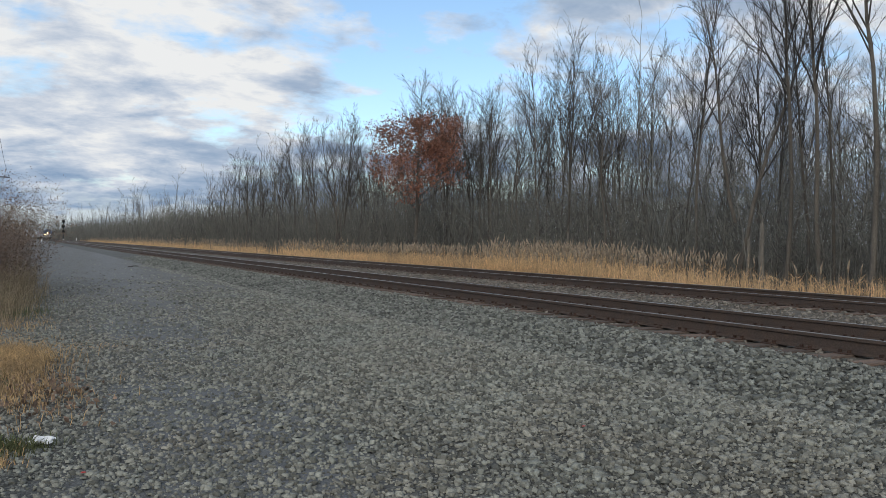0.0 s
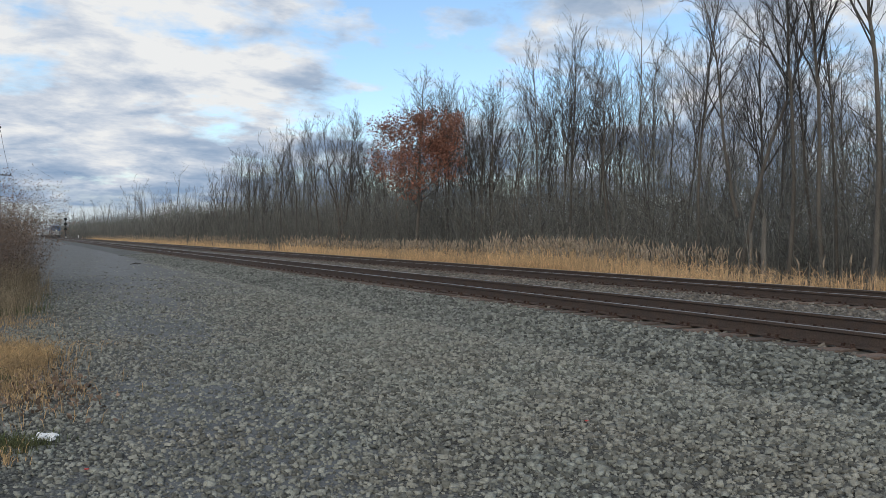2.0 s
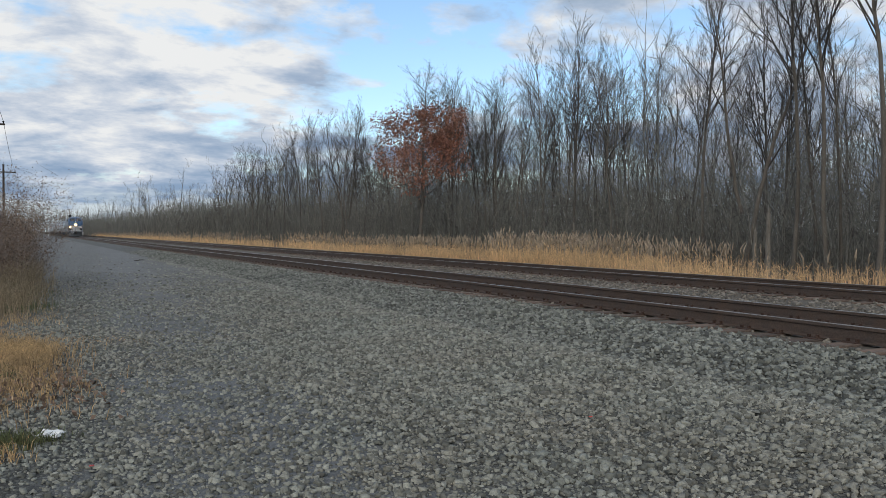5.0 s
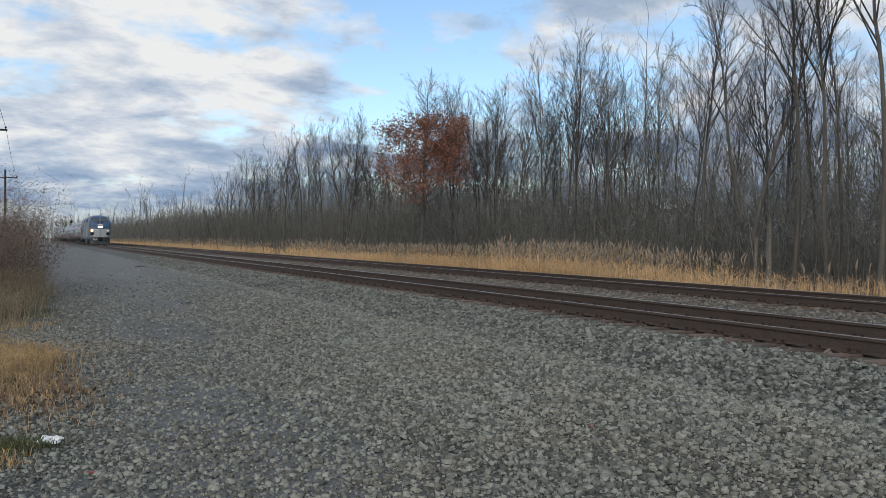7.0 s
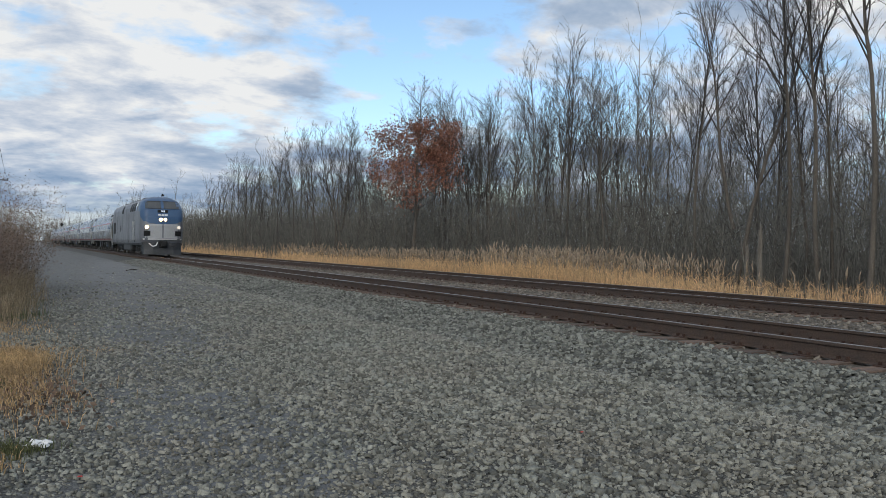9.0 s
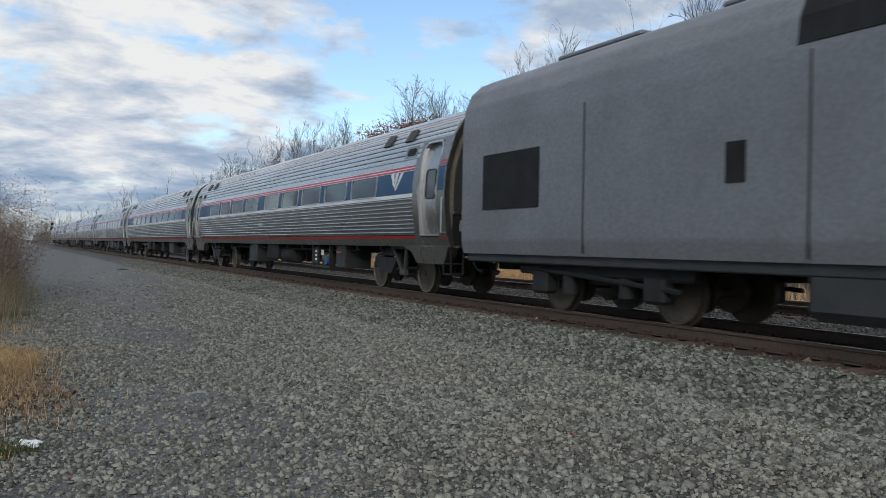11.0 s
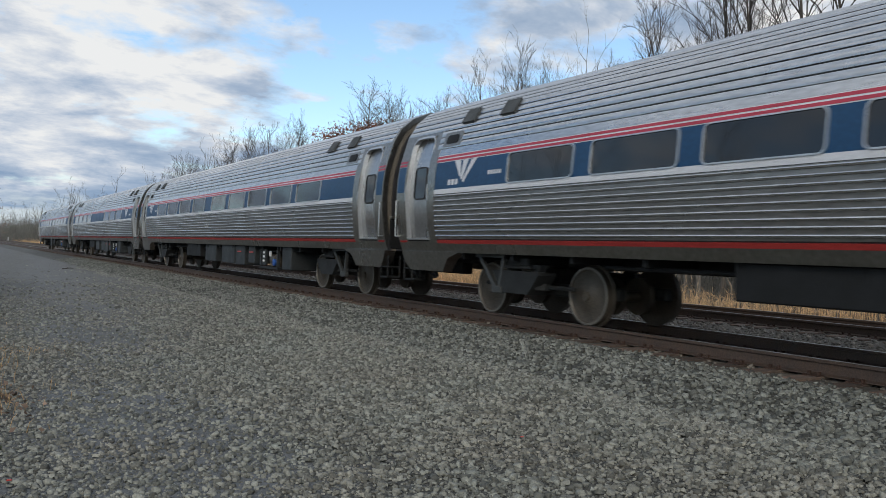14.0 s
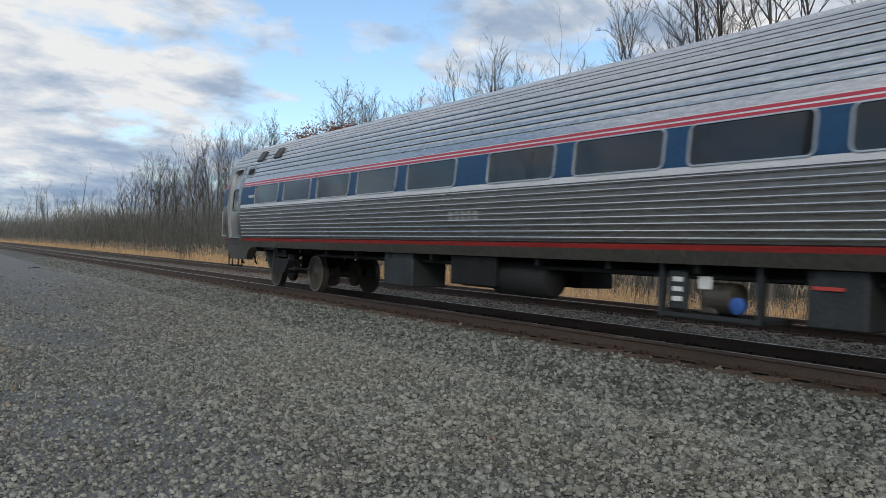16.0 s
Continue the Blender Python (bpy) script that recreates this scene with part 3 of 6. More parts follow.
def end_panel():
    """The plain end of the side with its door opening, in one bent sheet, and the stepwell skirt under it."""
    g = Geo()
    ss = [up_to(z) for z in (1.06, 1.29, 1.5, 1.9, 2.15, 2.45, 2.72, 2.96, 3.12, 3.26, 3.34)]
    ys = (0.0, 0.36, 0.78, 1.20, 1.47)
    n = len(ys)
    for o in (0.012, -0.11):
        k = len(g.v)
        g.v += [(-on_side(s, o)[0], y, on_side(s, o)[1]) for s in ss for y in ys]
        for r in range(len(ss) - 1):
            for c in range(n - 1):
                if not (c in (1, 2) and 1 <= r <= 8):
                    g.f.append((k + r * n + c, k + r * n + c + 1, k + (r + 1) * n + c + 1, k + (r + 1) * n + c))
    half, m = len(ss) * n, len(ss) - 1
    for c0, c1, r0, r1 in ((0, n - 1, 0, m), (1, 3, 1, 9)):
        loop = [r0 * n + c for c in range(c0, c1)] + [r * n + c1 for r in range(r0, r1)] + [r1 * n + c for c in range(c1, c0, -1)] + [r * n + c0 for r in range(r1, r0, -1)]
        g.f += [(loop[i], loop[(i + 1) % len(loop)], half + loop[(i + 1) % len(loop)], half + loop[i]) for i in range(len(loop))]
    return g


def skirt():
    v = [(-1.455, 0.05, 1.06), (-1.455, 2.15, 1.06), (-1.44, 1.78, 0.95), (-1.40, 1.56, 0.70), (-1.40, 0.34, 0.70), (-1.44, 0.16, 0.85)]
    v += [(-1.2, y, z) for _, y, z in v]
    return Geo().add(v, [(5, 4, 3, 2, 1, 0), (6, 7, 8, 9, 10, 11)] + [(i, (i + 1) % 6, 6 + (i + 1) % 6, 6 + i) for i in range(6)])


def end_roof():
    line = [on_side(s, 0.010) for s in np.linspace(up_to(3.335), ARC[-1], 14)]
    line = [(x * 0.992, z - 0.012) for x, z in line]
    full = [(-x, z) for x, z in line] + [(x, z) for x, z in line[-2::-1]] + [(x * 0.93, z - 0.05) for x, z in line] + [(-x * 0.93, z - 0.05) for x, z in line[-2::-1]]
    return Geo().extrude(full, 0.0, 1.38)


def door_leaf():
    return band(Geo(), 1.285, 3.27, 0.36, 1.20, -0.085, (-1,), 12)


def door_trim():
    """A bent metal strip round the opening, rounded at its top corners."""
    g = Geo()
    ring = [(0.345, 1.285), (0.345, 2.2), (0.345, 3.05), (0.37, 3.18), (0.45, 3.27), (0.60, 3.285), (0.96, 3.285), (1.11, 3.27), (1.19, 3.18), (1.215, 3.05), (1.215, 2.2), (1.215, 1.285)]
    inn = [(0.368, 1.30), (0.368, 2.2), (0.368, 3.04), (0.39, 3.16), (0.47, 3.23), (0.60, 3.245), (0.96, 3.245), (1.09, 3.23), (1.17, 3.16), (1.192, 3.04), (1.192, 2.2), (1.192, 1.30)]
    k = len(ring)
    v = [(-on_side(up_to(z), o)[0], y, z) for o, q in ((-0.08, ring), (0.028, ring), (0.028, inn), (-0.08, inn)) for y, z in q]
    return g.add(v, [(r * k + i, r * k + (i + 1) % k, (r + 1) * k + (i + 1) % k, (r + 1) * k + i) for r in range(3) for i in range(k)])


def end_colours():
    return band(Geo(), 2.205, 2.70, 0.03, 0.30, 0.016, (-1,), 5)


def end_stripe(z):
    return band(Geo(), z, z + 0.038, 0.03, 0.30, 0.018, (-1,), 2)


def grab_handle():
    g = Geo()
    for y in (0.05, ):
        for z in (1.35, 2.05):
            g.tube((-1.52, y, z), (-1.62, y, z), 0.014, n=6)
        g.tube((-1.62, y, 1.35), (-1.62, y, 2.05), 0.014, n=6)
    return g


def wheelset():
    """Two wheels on an axle along x."""
    g = Geo()
    for sg in (-1, 1):
        x = sg * (GAUGE / 2 - 0.045)
        g.lathe((x, 0, 0), (sg, 0, 0), [(-0.055, 0.15), (-0.055, 0.485), (-0.028, 0.485), (-0.022, 0.457), (0.085, 0.452), (0.088, 0.41), (0.070, 0.395),
                                       (0.060, 0.30), (0.075, 0.18), (0.10, 0.13), (0.105, 0.075), (0.14, 0.07), (0.14, 0.02)], 36)
    g.tube((-0.75, 0, 0), (0.75, 0, 0), 0.085, n=12)
    for x in (-0.3, 0.3):
        g.lathe((x, 0, 0), (1, 0, 0), [(-0.05, 0.1), (-0.05, 0.30), (0.05, 0.30), (0.05, 0.1)], 20)
    return g


def wheel_rims(sg):
    g, n = Geo(), 36
    prof = [(-0.008, 0.449), (0.003, 0.445), (0.003, 0.415), (-0.008, 0.41)]
    x = sg * (GAUGE / 2 + 0.044)
    v = [(x + sg * a, r * math.cos(2 * math.pi * i / n), r * math.sin(2 * math.pi * i / n)) for a, r in prof for i in range(n)]
    return g.add(v, [(k * n + i, k * n + (i + 1) % n, (k + 1) % 4 * n + (i + 1) % n, (k + 1) % 4 * n + i) for k in range(4) for i in range(n)])


def truck_frame():
    return Geo().box(-1.2, 1.2, -0.28, 0.28, 0.86, 1.02, 0.03).box(-0.5, 0.5, -0.3, 0.3, 0.42, 0.87, 0.03)


def side_frame(sg):
    x = sg * 0.50
    return Geo().box(x - 0.09, x + 0.09, -1.75, 1.75, 0.40, 0.60, 0.03)


def spring_coil():
    return Geo().lathe((0, 0, 0.50), (0, 0, 1), [(0, 0.17), (0.06, 0.17), (0.06, 0.13), (0.34, 0.13), (0.34, 0.17), (0.40, 0.17)], 14)


def spring_seat(sg):
    """The stepped foot that carries the springs."""
    ring = [(-0.62, 0.79), (0.62, 0.79), (0.62, 0.74), (0.34, 0.42), (-0.34, 0.42), (-0.62, 0.74)]
    v = [(sg * x, y, z) for x in (1.24, 0.86) for y, z in ring]
    g = Geo().add(v, [(0, 1, 2, 3, 4, 5), (11, 10, 9, 8, 7, 6)] + [(i, (i + 1) % 6, 6 + (i + 1) % 6, 6 + i) for i in range(6)])
    return g


def cap_plate(sg):
    return Geo().box(*sorted((sg * 0.89, sg * 1.21)), -0.36, 0.36, 0.83, 0.88, 0.01)


def tie_rod(sg):
    return Geo().tube((sg * 0.95, -1.2, 0.55), (sg * 0.95, 1.2, 0.55), 0.035, n=6)


def anchor_bracket(sg):
    g = Geo()
    x = sg * 1.22
    if x:
        for (y0, z0), (y1, z1) in (((-0.42, 1.06), (-0.30, 0.46)), ((0.36, 1.06), (-0.22, 0.46)), ((-0.46, 1.03), (0.42, 1.03))):
            g.tube((x, y0, z0), (x, y1, z1), 0.045, n=4)
        g.box(x - 0.05, x + 0.05, -0.40, -0.12, 0.40, 0.52, 0.01)
    return g


def truck(parent, y, outer):
    t = part("truck", shared("truck_frame", truck_frame, TRUCK), TRUCK, parent, "dark cast steel truck")
    t.location = (0, y, 0)
    for sg in (-1, 1):
        part("anchor_bracket", shared("anchor_bracket%d" % sg, lambda: anchor_bracket(sg), BRACKET), BRACKET, t, "grey triangular bracket").location = (0, outer * 0.75, 0)
    for sg in (-1, 1):
        for name, make in (("side_frame", side_frame), ("spring_seat", spring_seat), ("cap_plate", cap_plate), ("tie_rod", tie_rod)):
            part(name, shared("%s%d" % (name, sg), lambda: make(sg), TRUCK), TRUCK, t)
        for a in (-0.38, 0.38):
            part("spring", shared("spring", spring_coil, TRUCK), TRUCK, t).location = (sg * 0.98, a, 0)
    for a in (-1.3, 1.3):
        w = part("wheelset", shared("wheelset", wheelset, WHEEL, True), WHEEL, t, "rusty disc wheels on an axle")
        w.location = (0, a, 0.457)
        WHEELSETS.append(w)
        for sg in (-1, 1):
            part("wheel_rim", shared("wheel_rim%d" % sg, lambda: wheel_rims(sg), TREAD, True), TREAD, w, "worn bright rim")
    return t


WHEELSETS = []


def badge(parent, y, z=2.52):
    """The blue-and-silver mark beside the door: three swept bars as plain shapes."""
    g = Geo()
    for k in range(3):
        right, w = 0.40 - 0.27 * k, 0.17
        ring = [(right, 0.20), (right - w, 0.17), (-0.02 - 0.05 * k, -0.20 + 0.05 * k), (0.03 - 0.05 * k, -0.22 + 0.05 * k)]
        v = [(-side_x(z + b, o), -c, z + b) for o in (0.0, 0.012) for c, b in ring]
        g.add(v, [(0, 1, 2, 3), (7, 6, 5, 4), (0, 1, 5, 4), (1, 2, 6, 5), (2, 3, 7, 6), (3, 0, 4, 7)])
    part("badge", g, WHITE, parent, "white swept-bar mark").location = (0, y, 0)


def bars(parent, y, z, w, h, n, mat):
    g = Geo()
    for k in range(n):
        y0 = y - w / 2 + k * w / n
        band(g, z - h / 2, z + h / 2, y0, y0 + w / n * 0.72, 0.006, (-1,), 2)
    part("lettering", g, mat, parent, "row of small plain marks")


def box_part(parent, name, y0, y1, z0, mat=None, label="", x0=0.55, x1=1.32, z1=1.06):
    for sg in (-1, 1):
        xa, xb = sorted((sg * x0, sg * x1))
        part(name, Geo().box(xa, xb, y0, y1, z0, z1, 0.02), mat or BOX, parent, label)


def underfloor(car, kind):
    part("centre_sill", Geo().box(-0.35, 0.35, -12.4, 12.4, 0.86, 1.05, 0.02), UNDER, car)
    for y in np.arange(-10.5, 10.6, 1.5):
        part("cross_bearer", shared("cross_bearer", lambda: Geo().box(-1.33, 1.33, 0, 0.08, 0.95, 1.055), UNDER), UNDER, car).location = (0, y, 0)
    for x in (-1.15, -1.02, 1.05):
        part("pipe", shared("pipe", lambda: Geo().tube((0, -7, 0.92), (0, 7, 0.92), 0.03, n=6), UNDER), UNDER, car).location = (x, 0, 0)
    if kind == 0:
        box_part(car, "equipment_box", 2.2, 3.3, 0.42, label="grey steel equipment box")
        tank = Geo()
        tank.lathe((-0.95, -1.5, 0.72), (0, 1, 0), [(0, 0.1), (0.05, 0.24), (0.12, 0.28), (1.35, 0.28), (1.42, 0.24), (1.47, 0.1)], 20)
        part("air_tank", tank, TRUCK, car, "dark cylindrical tank", True)
        box_part(car, "equipment_box", -0.4, 0.9, 0.56, UNDER)
        compressor(car, -4.6)
        box_part(car, "equipment_box", -6.56, -5.9, 0.44, label="grey steel equipment box")
        tags(car, -6.15)
    elif kind == 1:
        for y1, y0, z in ((1.89, 0.54, 0.47), (-0.20, -1.63, 0.46), (-1.76, -2.71, 0.44), (-3.09, -3.70, 0.52)):
            box_part(car, "equipment_box", y0, y1, z, label="grey steel equipment box")
        tags(car, -2.2), tags(car, -3.4)
        compressor(car, -4.92)
        box_part(car, "equipment_box", -6.8, -6.1, 0.42, label="grey steel equipment box")
        box_part(car, "equipment_box", 2.6, 4.6, 0.60, UNDER)
    else:
        for y, w, z in ((3.3, 1.5, 0.56), (0.9, 0.9, 0.52), (-2.6, 0.8, 0.5), (-5.2, 1.3, 0.46)):
            box_part(car, "equipment_box", y - w, y, z, BOX if z < 0.5 else UNDER)
        for y in (5.15, 4.92, 4.69, 4.2, 3.97, 3.74):
            part("canister", shared("canister", lambda: Geo().lathe((-1.0, 0, 0.90), (-1, 0, 0), [(0, 0.09), (0.2, 0.09), (0.24, 0.05)], 12), WHEEL), WHEEL, car, "grey canister").location = (0, y, 0)
        tags(car, 4.95), tags(car, 3.95)


def tags(car, y):
    part("warning_tag", Geo().box(-1.345, -1.325, y - 0.17, y + 0.17, 0.84, 0.88, 0.003), TAG_RED, car, "red warning strip")


def compressor(car, y):
    part("gear_frame", Geo().box(-1.3, -0.7, y - 0.75, y + 0.75, 0.40, 0.46, 0.01).box(-1.3, -1.22, y - 0.75, y - 0.68, 0.4, 1.05).box(-1.3, -1.22, y + 0.68, y + 0.75, 0.4, 1.05), BOX, car, "grey steel carrying frame")
    m = part("compressor", Geo().lathe((-1.05, y - 0.30, 0.66), (0, 1, 0), [(0, 0.08), (0.04, 0.19), (0.4, 0.19), (0.46, 0.1)], 18).box(-1.2, -0.9, y - 0.05, y + 0.2, 0.46, 0.82, 0.03), WHEEL, car, "grey compressor motor", True)
    part("dial_plate", Geo().box(-1.225, -1.205, y, y + 0.2, 0.76, 0.92, 0.01), CLEAN, m, "white cover")
    part("end_cap", Geo().lathe((-1.24, y - 0.42, 0.60), (-1, 0, 0), [(0, 0.1), (0.06, 0.1), (0.08, 0.05)], 14), TAG_BLUE, m, "blue cap")
    part("valve_panel", Geo().box(-1.28, -1.2, y + 0.34, y + 0.62, 0.5, 0.98, 0.015), BOX, car)
    for z in (0.60, 0.72, 0.84):
        part("label_plate", Geo().box(-1.29, -1.282, y + 0.38, y + 0.54, z, z + 0.06, 0.003), CLEAN, car, "small white label")


def coach(windows, badges, kind, label, numbers):
    car = tagged(new("passenger_coach"), label, "train car", "coaches of the train")
    shell_part = part("body_shell", shared("body_shell", shell, GROOVE), GROOVE, car)
    # panel in the darkened steel, ribs in the bright one, as if catching skylight
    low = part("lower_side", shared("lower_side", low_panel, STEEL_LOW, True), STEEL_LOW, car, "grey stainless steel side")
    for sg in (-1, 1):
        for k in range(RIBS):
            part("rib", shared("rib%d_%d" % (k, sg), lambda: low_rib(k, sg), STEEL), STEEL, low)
        for k in range(STRIPS):
            part("roof_panel", shared("roof_panel%d_%d" % (k, sg), lambda: roof_panel(k, sg), STEEL, True), STEEL, shell_part)
    for name, z0, z1, off, mat in (("sill", 1.06, 1.225, 0.010, STEEL_END), ("red_line", 1.225, 1.285, 0.012, RED_LOW), ("white_line", 2.12, 2.205, 0.014, WHITE),
                                   ("blue_band", 2.205, 2.70, 0.004, BLUE), ("white_stripe", 2.70, 2.83, 0.006, WHITE),
                                   ("cant_rail", 2.83, 2.955, 0.008, STEEL)):
        part(name, shared(name, lambda: band(Geo(), z0, z1, -END, END, off), mat, True), mat, car)
    for z in (2.712, 2.776):
        part("red_stripe", shared("red_stripe%g" % z, lambda: band(Geo(), z, z + 0.04, -END, END, 0.010, n=2), RED), RED, car)
    for sg in (-1, 1):
        for y in windows:
            w = part("window", shared("window_frame", window_ring, FRAME), FRAME, car, "rounded metal window frame")
            w.matrix_basis = pose(0, y * sg, 0, 0, 0, 0 if sg < 0 else 180) if sg < 0 else Matrix.Rotation(math.pi, 4, "Z") @ pose(0, -y, 0)
            if sg < 0:
                w.matrix_basis = pose(0, y, 0)
            part("pane", shared("window_pane", window_pane, GLASS), GLASS, w, "dark tinted glass")
    # four corners with their doors
    for k in range(4):
        m = Matrix.Diagonal((1 if k % 2 == 0 else -1, 1 if k < 2 else -1, 1, 1)) @ Matrix.Translation((0, -BODY, 0))
        for name, make, mat, lab in (("end_panel", end_panel, STEEL_END, "plain brushed steel car end"), ("skirt", skirt, STEEL_END, ""), ("end_roof", end_roof, STEEL_END, ""), ("door", door_leaf, DOOR, "sliding steel door"), ("door_trim", door_trim, FRAME, ""), ("blue_patch", end_colours, BLUE, ""), ("red_dash_low", lambda: end_stripe(2.72), RED, ""), ("red_dash", lambda: end_stripe(2.785), RED, ""), ("sill_dash", lambda: end_stripe(1.235), RED_LOW, ""), ("grab_handle", grab_handle, FRAME, ""), ("threshold", threshold, UNDER, ""), ("kick_strip", kick_strip, FRAME, "")):
            key = "%s_%d" % (name, k)
            if key not in MESHES:
                MESHES[key] = make().mesh(key, mat, True)
                MESHES[key].transform(m)
                if k in (1, 2):
                    MESHES[key].flip_normals()
            p = part(name, MESHES[key], mat, car, lab)
            if name == "door":
                if "dw%d" % k not in MESHES:
                    MESHES["dw%d" % k] = flat_plate(0.785, 2.37, 0.41, 0.58, 0.08, -0.070).mesh("door_window", GLASS)
                    MESHES["dw%d" % k].transform(m)
                    MESHES["dg%d" % k] = door_gasket().mesh("gasket", RUBBER)
                    MESHES["dg%d" % k].transform(m)
                part("door_window", MESHES["dw%d" % k], GLASS, p, "dark tinted glass")
                part("gasket", MESHES["dg%d" % k], RUBBER, p)
    for sg in (-1, 1):
        key = "bellows%d" % sg
        part("diaphragm", shared(key, lambda: bellows(sg), RUBBER, True), RUBBER, car, "black rubber gangway bellows")
        wall = part("end_wall", shared("end_wall%d" % sg, lambda: end_wall(sg), BELLOWS), BELLOWS, car, "taupe painted car end wall")
        part("end_rim", shared("end_rim%d" % sg, lambda: end_rim(sg), STEEL_END), STEEL_END, wall)
        for x in (-1.08, 1.08):
            lamp = Geo().lathe((x, sg * (BODY - 0.03), 3.02), (0, sg, 0), [(0, 0.10), (0.05, 0.10), (0.07, 0.07), (0.03, 0.05)], 14)
            part("marker_lamp", lamp, UNDER, wall, "unlit round marker lamp")
        part("end_ledge", Geo().box(-1.40, 1.40, *sorted((sg * (BODY - 0.03), sg * (BODY + 0.05))), 1.72, 1.78, 0.01), STEEL_END, wall)
        part("lower_sheet", Geo().box(-1.38, 1.38, *sorted((sg * (BODY - 0.03), sg * (BODY + 0.012))), 1.10, 1.72, 0.008), UNDER, wall)
        part("label_plate", Geo().box(-1.22, -1.02, *sorted((sg * (BODY + 0.005), sg * (BODY + 0.02))), 1.38, 1.60, 0.004), FRAME, wall, "small grey plate")
        part("corner_step", shared("corner_step%d" % sg, lambda: corner_step(sg), UNDER), UNDER, car, "dark step frame under the corner")
        for x in (-0.95, -0.55):
            part("air_line", shared("air_line%d%g" % (sg, x), lambda: air_line(sg, x), RUBBER), RUBBER, car)
        part("hose_cap", shared("hose_cap%d" % sg, lambda: Geo().lathe((-0.95, sg * (BODY - 0.02), 1.10), (0, sg, 0), [(0, 0.11), (0.09, 0.11), (0.12, 0.06)], 14), TAG_BLUE), TAG_BLUE, car, "blue cable cap")
        truck(car, sg * 9.07, sg)
        part("coupler", Geo().box(-0.12, 0.12, sg * 12.4 if sg > 0 else -13.0, 13.0 if sg > 0 else -12.4, 0.62, 0.88, 0.03), UNDER, car)
        for y in (10.5, 9.3):
            s = up_to(3.50)
            for side in (-1, 1):
                p0 = on_side(s, 0.012)
                v = [(side * on_side(s + a, o)[0], sg * y + b, on_side(s + a, o)[1]) for o in (0.0, 0.055) for a, b in ((-0.13, -0.2), (-0.13, 0.2), (0.16, 0.2), (0.16, -0.2))]
                part("roof_vent", Geo().add(v, [(3, 2, 1, 0), (4, 5, 6, 7), (0, 1, 5, 4), (1, 2, 6, 5), (2, 3, 7, 6), (3, 0, 4, 7)]), BRACKET, car, "dark grey roof vent")
        ov = rounded(0, 3.13, 0.42, 0.16, 0.06)
        for ring_, o, mat, nm in ((rounded(0, 3.13, 0.62, 0.27, 0.04), 0.022, STEEL_END, "vent_plate"), (ov, 0.030, UNDER, "vent_slot")):
            v = [(-on_side(up_to(z), o2)[0], y, z) for o2 in (0.0, o) for y, z in ring_]
            n = len(ring_)
            part(nm, Geo().add(v, [tuple(range(n)), tuple(range(2 * n - 1, n - 1, -1))] + [(i, (i + 1) % n, n + (i + 1) % n, n + i) for i in range(n)]), mat, car).location = (0, sg * 10.85, 0)
    for y in badges:
        badge(car, y)
    for y, z, w, h, n in numbers:
        bars(car, y, z, w, h, n, WHITE if z > 2 else FRAME)
    underfloor(car, kind)
    return car


def bellows(sg):
    """The narrow folded gangway between two cars."""
    g = Geo()
    for k in range(5):
        y, r = sg * (BODY - 0.03 + 0.07 * k), 0.74 if k % 2 == 0 else 0.68
        line = [(-r, 1.05), (r, 1.05), (r, 3.55), (r * 0.86, 3.80), (r * 0.5, 3.92), (-r * 0.5, 3.92), (-r * 0.86, 3.80), (-r, 3.55)]
        g.extrude(line, *sorted((y, y + sg * 0.07)))
    return g


STEELY = "stainless steel passenger coach with blue window band"
full, nofirst = WINDOWS, WINDOWS[:-1]
COACHES = []
for spec in ((full, (), 0, STEELY + ", last of the train", [(10.4, 2.42, 0.5, 0.07, 5), (0.25, 1.72, 0.9, 0.16, 5)]),
             ([-7.4, -5.35, -3.44, 3.35, 5.39, 7.39, 9.34], (-9.6,), 1, STEELY + ", with few windows", [(-10.6, 2.4, 0.4, 0.07, 5)]),
             ([w + 0.80 for w in WINDOWS[:-1]], (10.25,), 1, STEELY + ", white badge by door", [(9.3, 2.42, 0.40, 0.07, 5), (0.95, 1.70, 0.6, 0.13, 5), (10.6, 2.62, 0.4, 0.03, 6)]),
             ([w + 0.80 for w in WINDOWS[:-1]], (10.25,), 1, STEELY + ", white badge by door", [(9.3, 2.42, 0.40, 0.07, 5), (10.6, 2.32, 0.36, 0.1, 3)]),
             (full, (), 1, STEELY, [(10.5, 2.42, 0.4, 0.07, 5), (0.95, 1.70, 0.6, 0.13, 5)]),
             (nofirst, (), 2, STEELY, [(8.9, 2.40, 0.5, 0.09, 5), (10.6, 2.5, 0.3, 0.04, 5)]),
             ([w + 0.87 for w in WINDOWS[:-1]], (-10.3,), 0, STEELY + ", white badge by door", [(0.95, 1.70, 0.6, 0.13, 5)])):
    COACHES.append(coach(*spec))


# ---- train: locomotive ----
def nose_y(z):
    """How far forward the locomotive's front reaches at a height."""
    return -float(np.interp(z, [0.9, 1.3, 2.2, 2.9, 3.45, 4.1, 4.3, 4.42], [9.75, 9.95, 10.0, 9.93, 9.72, 9.10, 8.75, 8.3]))


def half_width(z):
    return float(np.interp(z, [0.9, 1.2, 3.3, 3.7, 4.0, 4.2, 4.34, 4.42], [1.46, 1.52, 1.52, 1.47, 1.34, 1.12, 0.8, 0.35]))


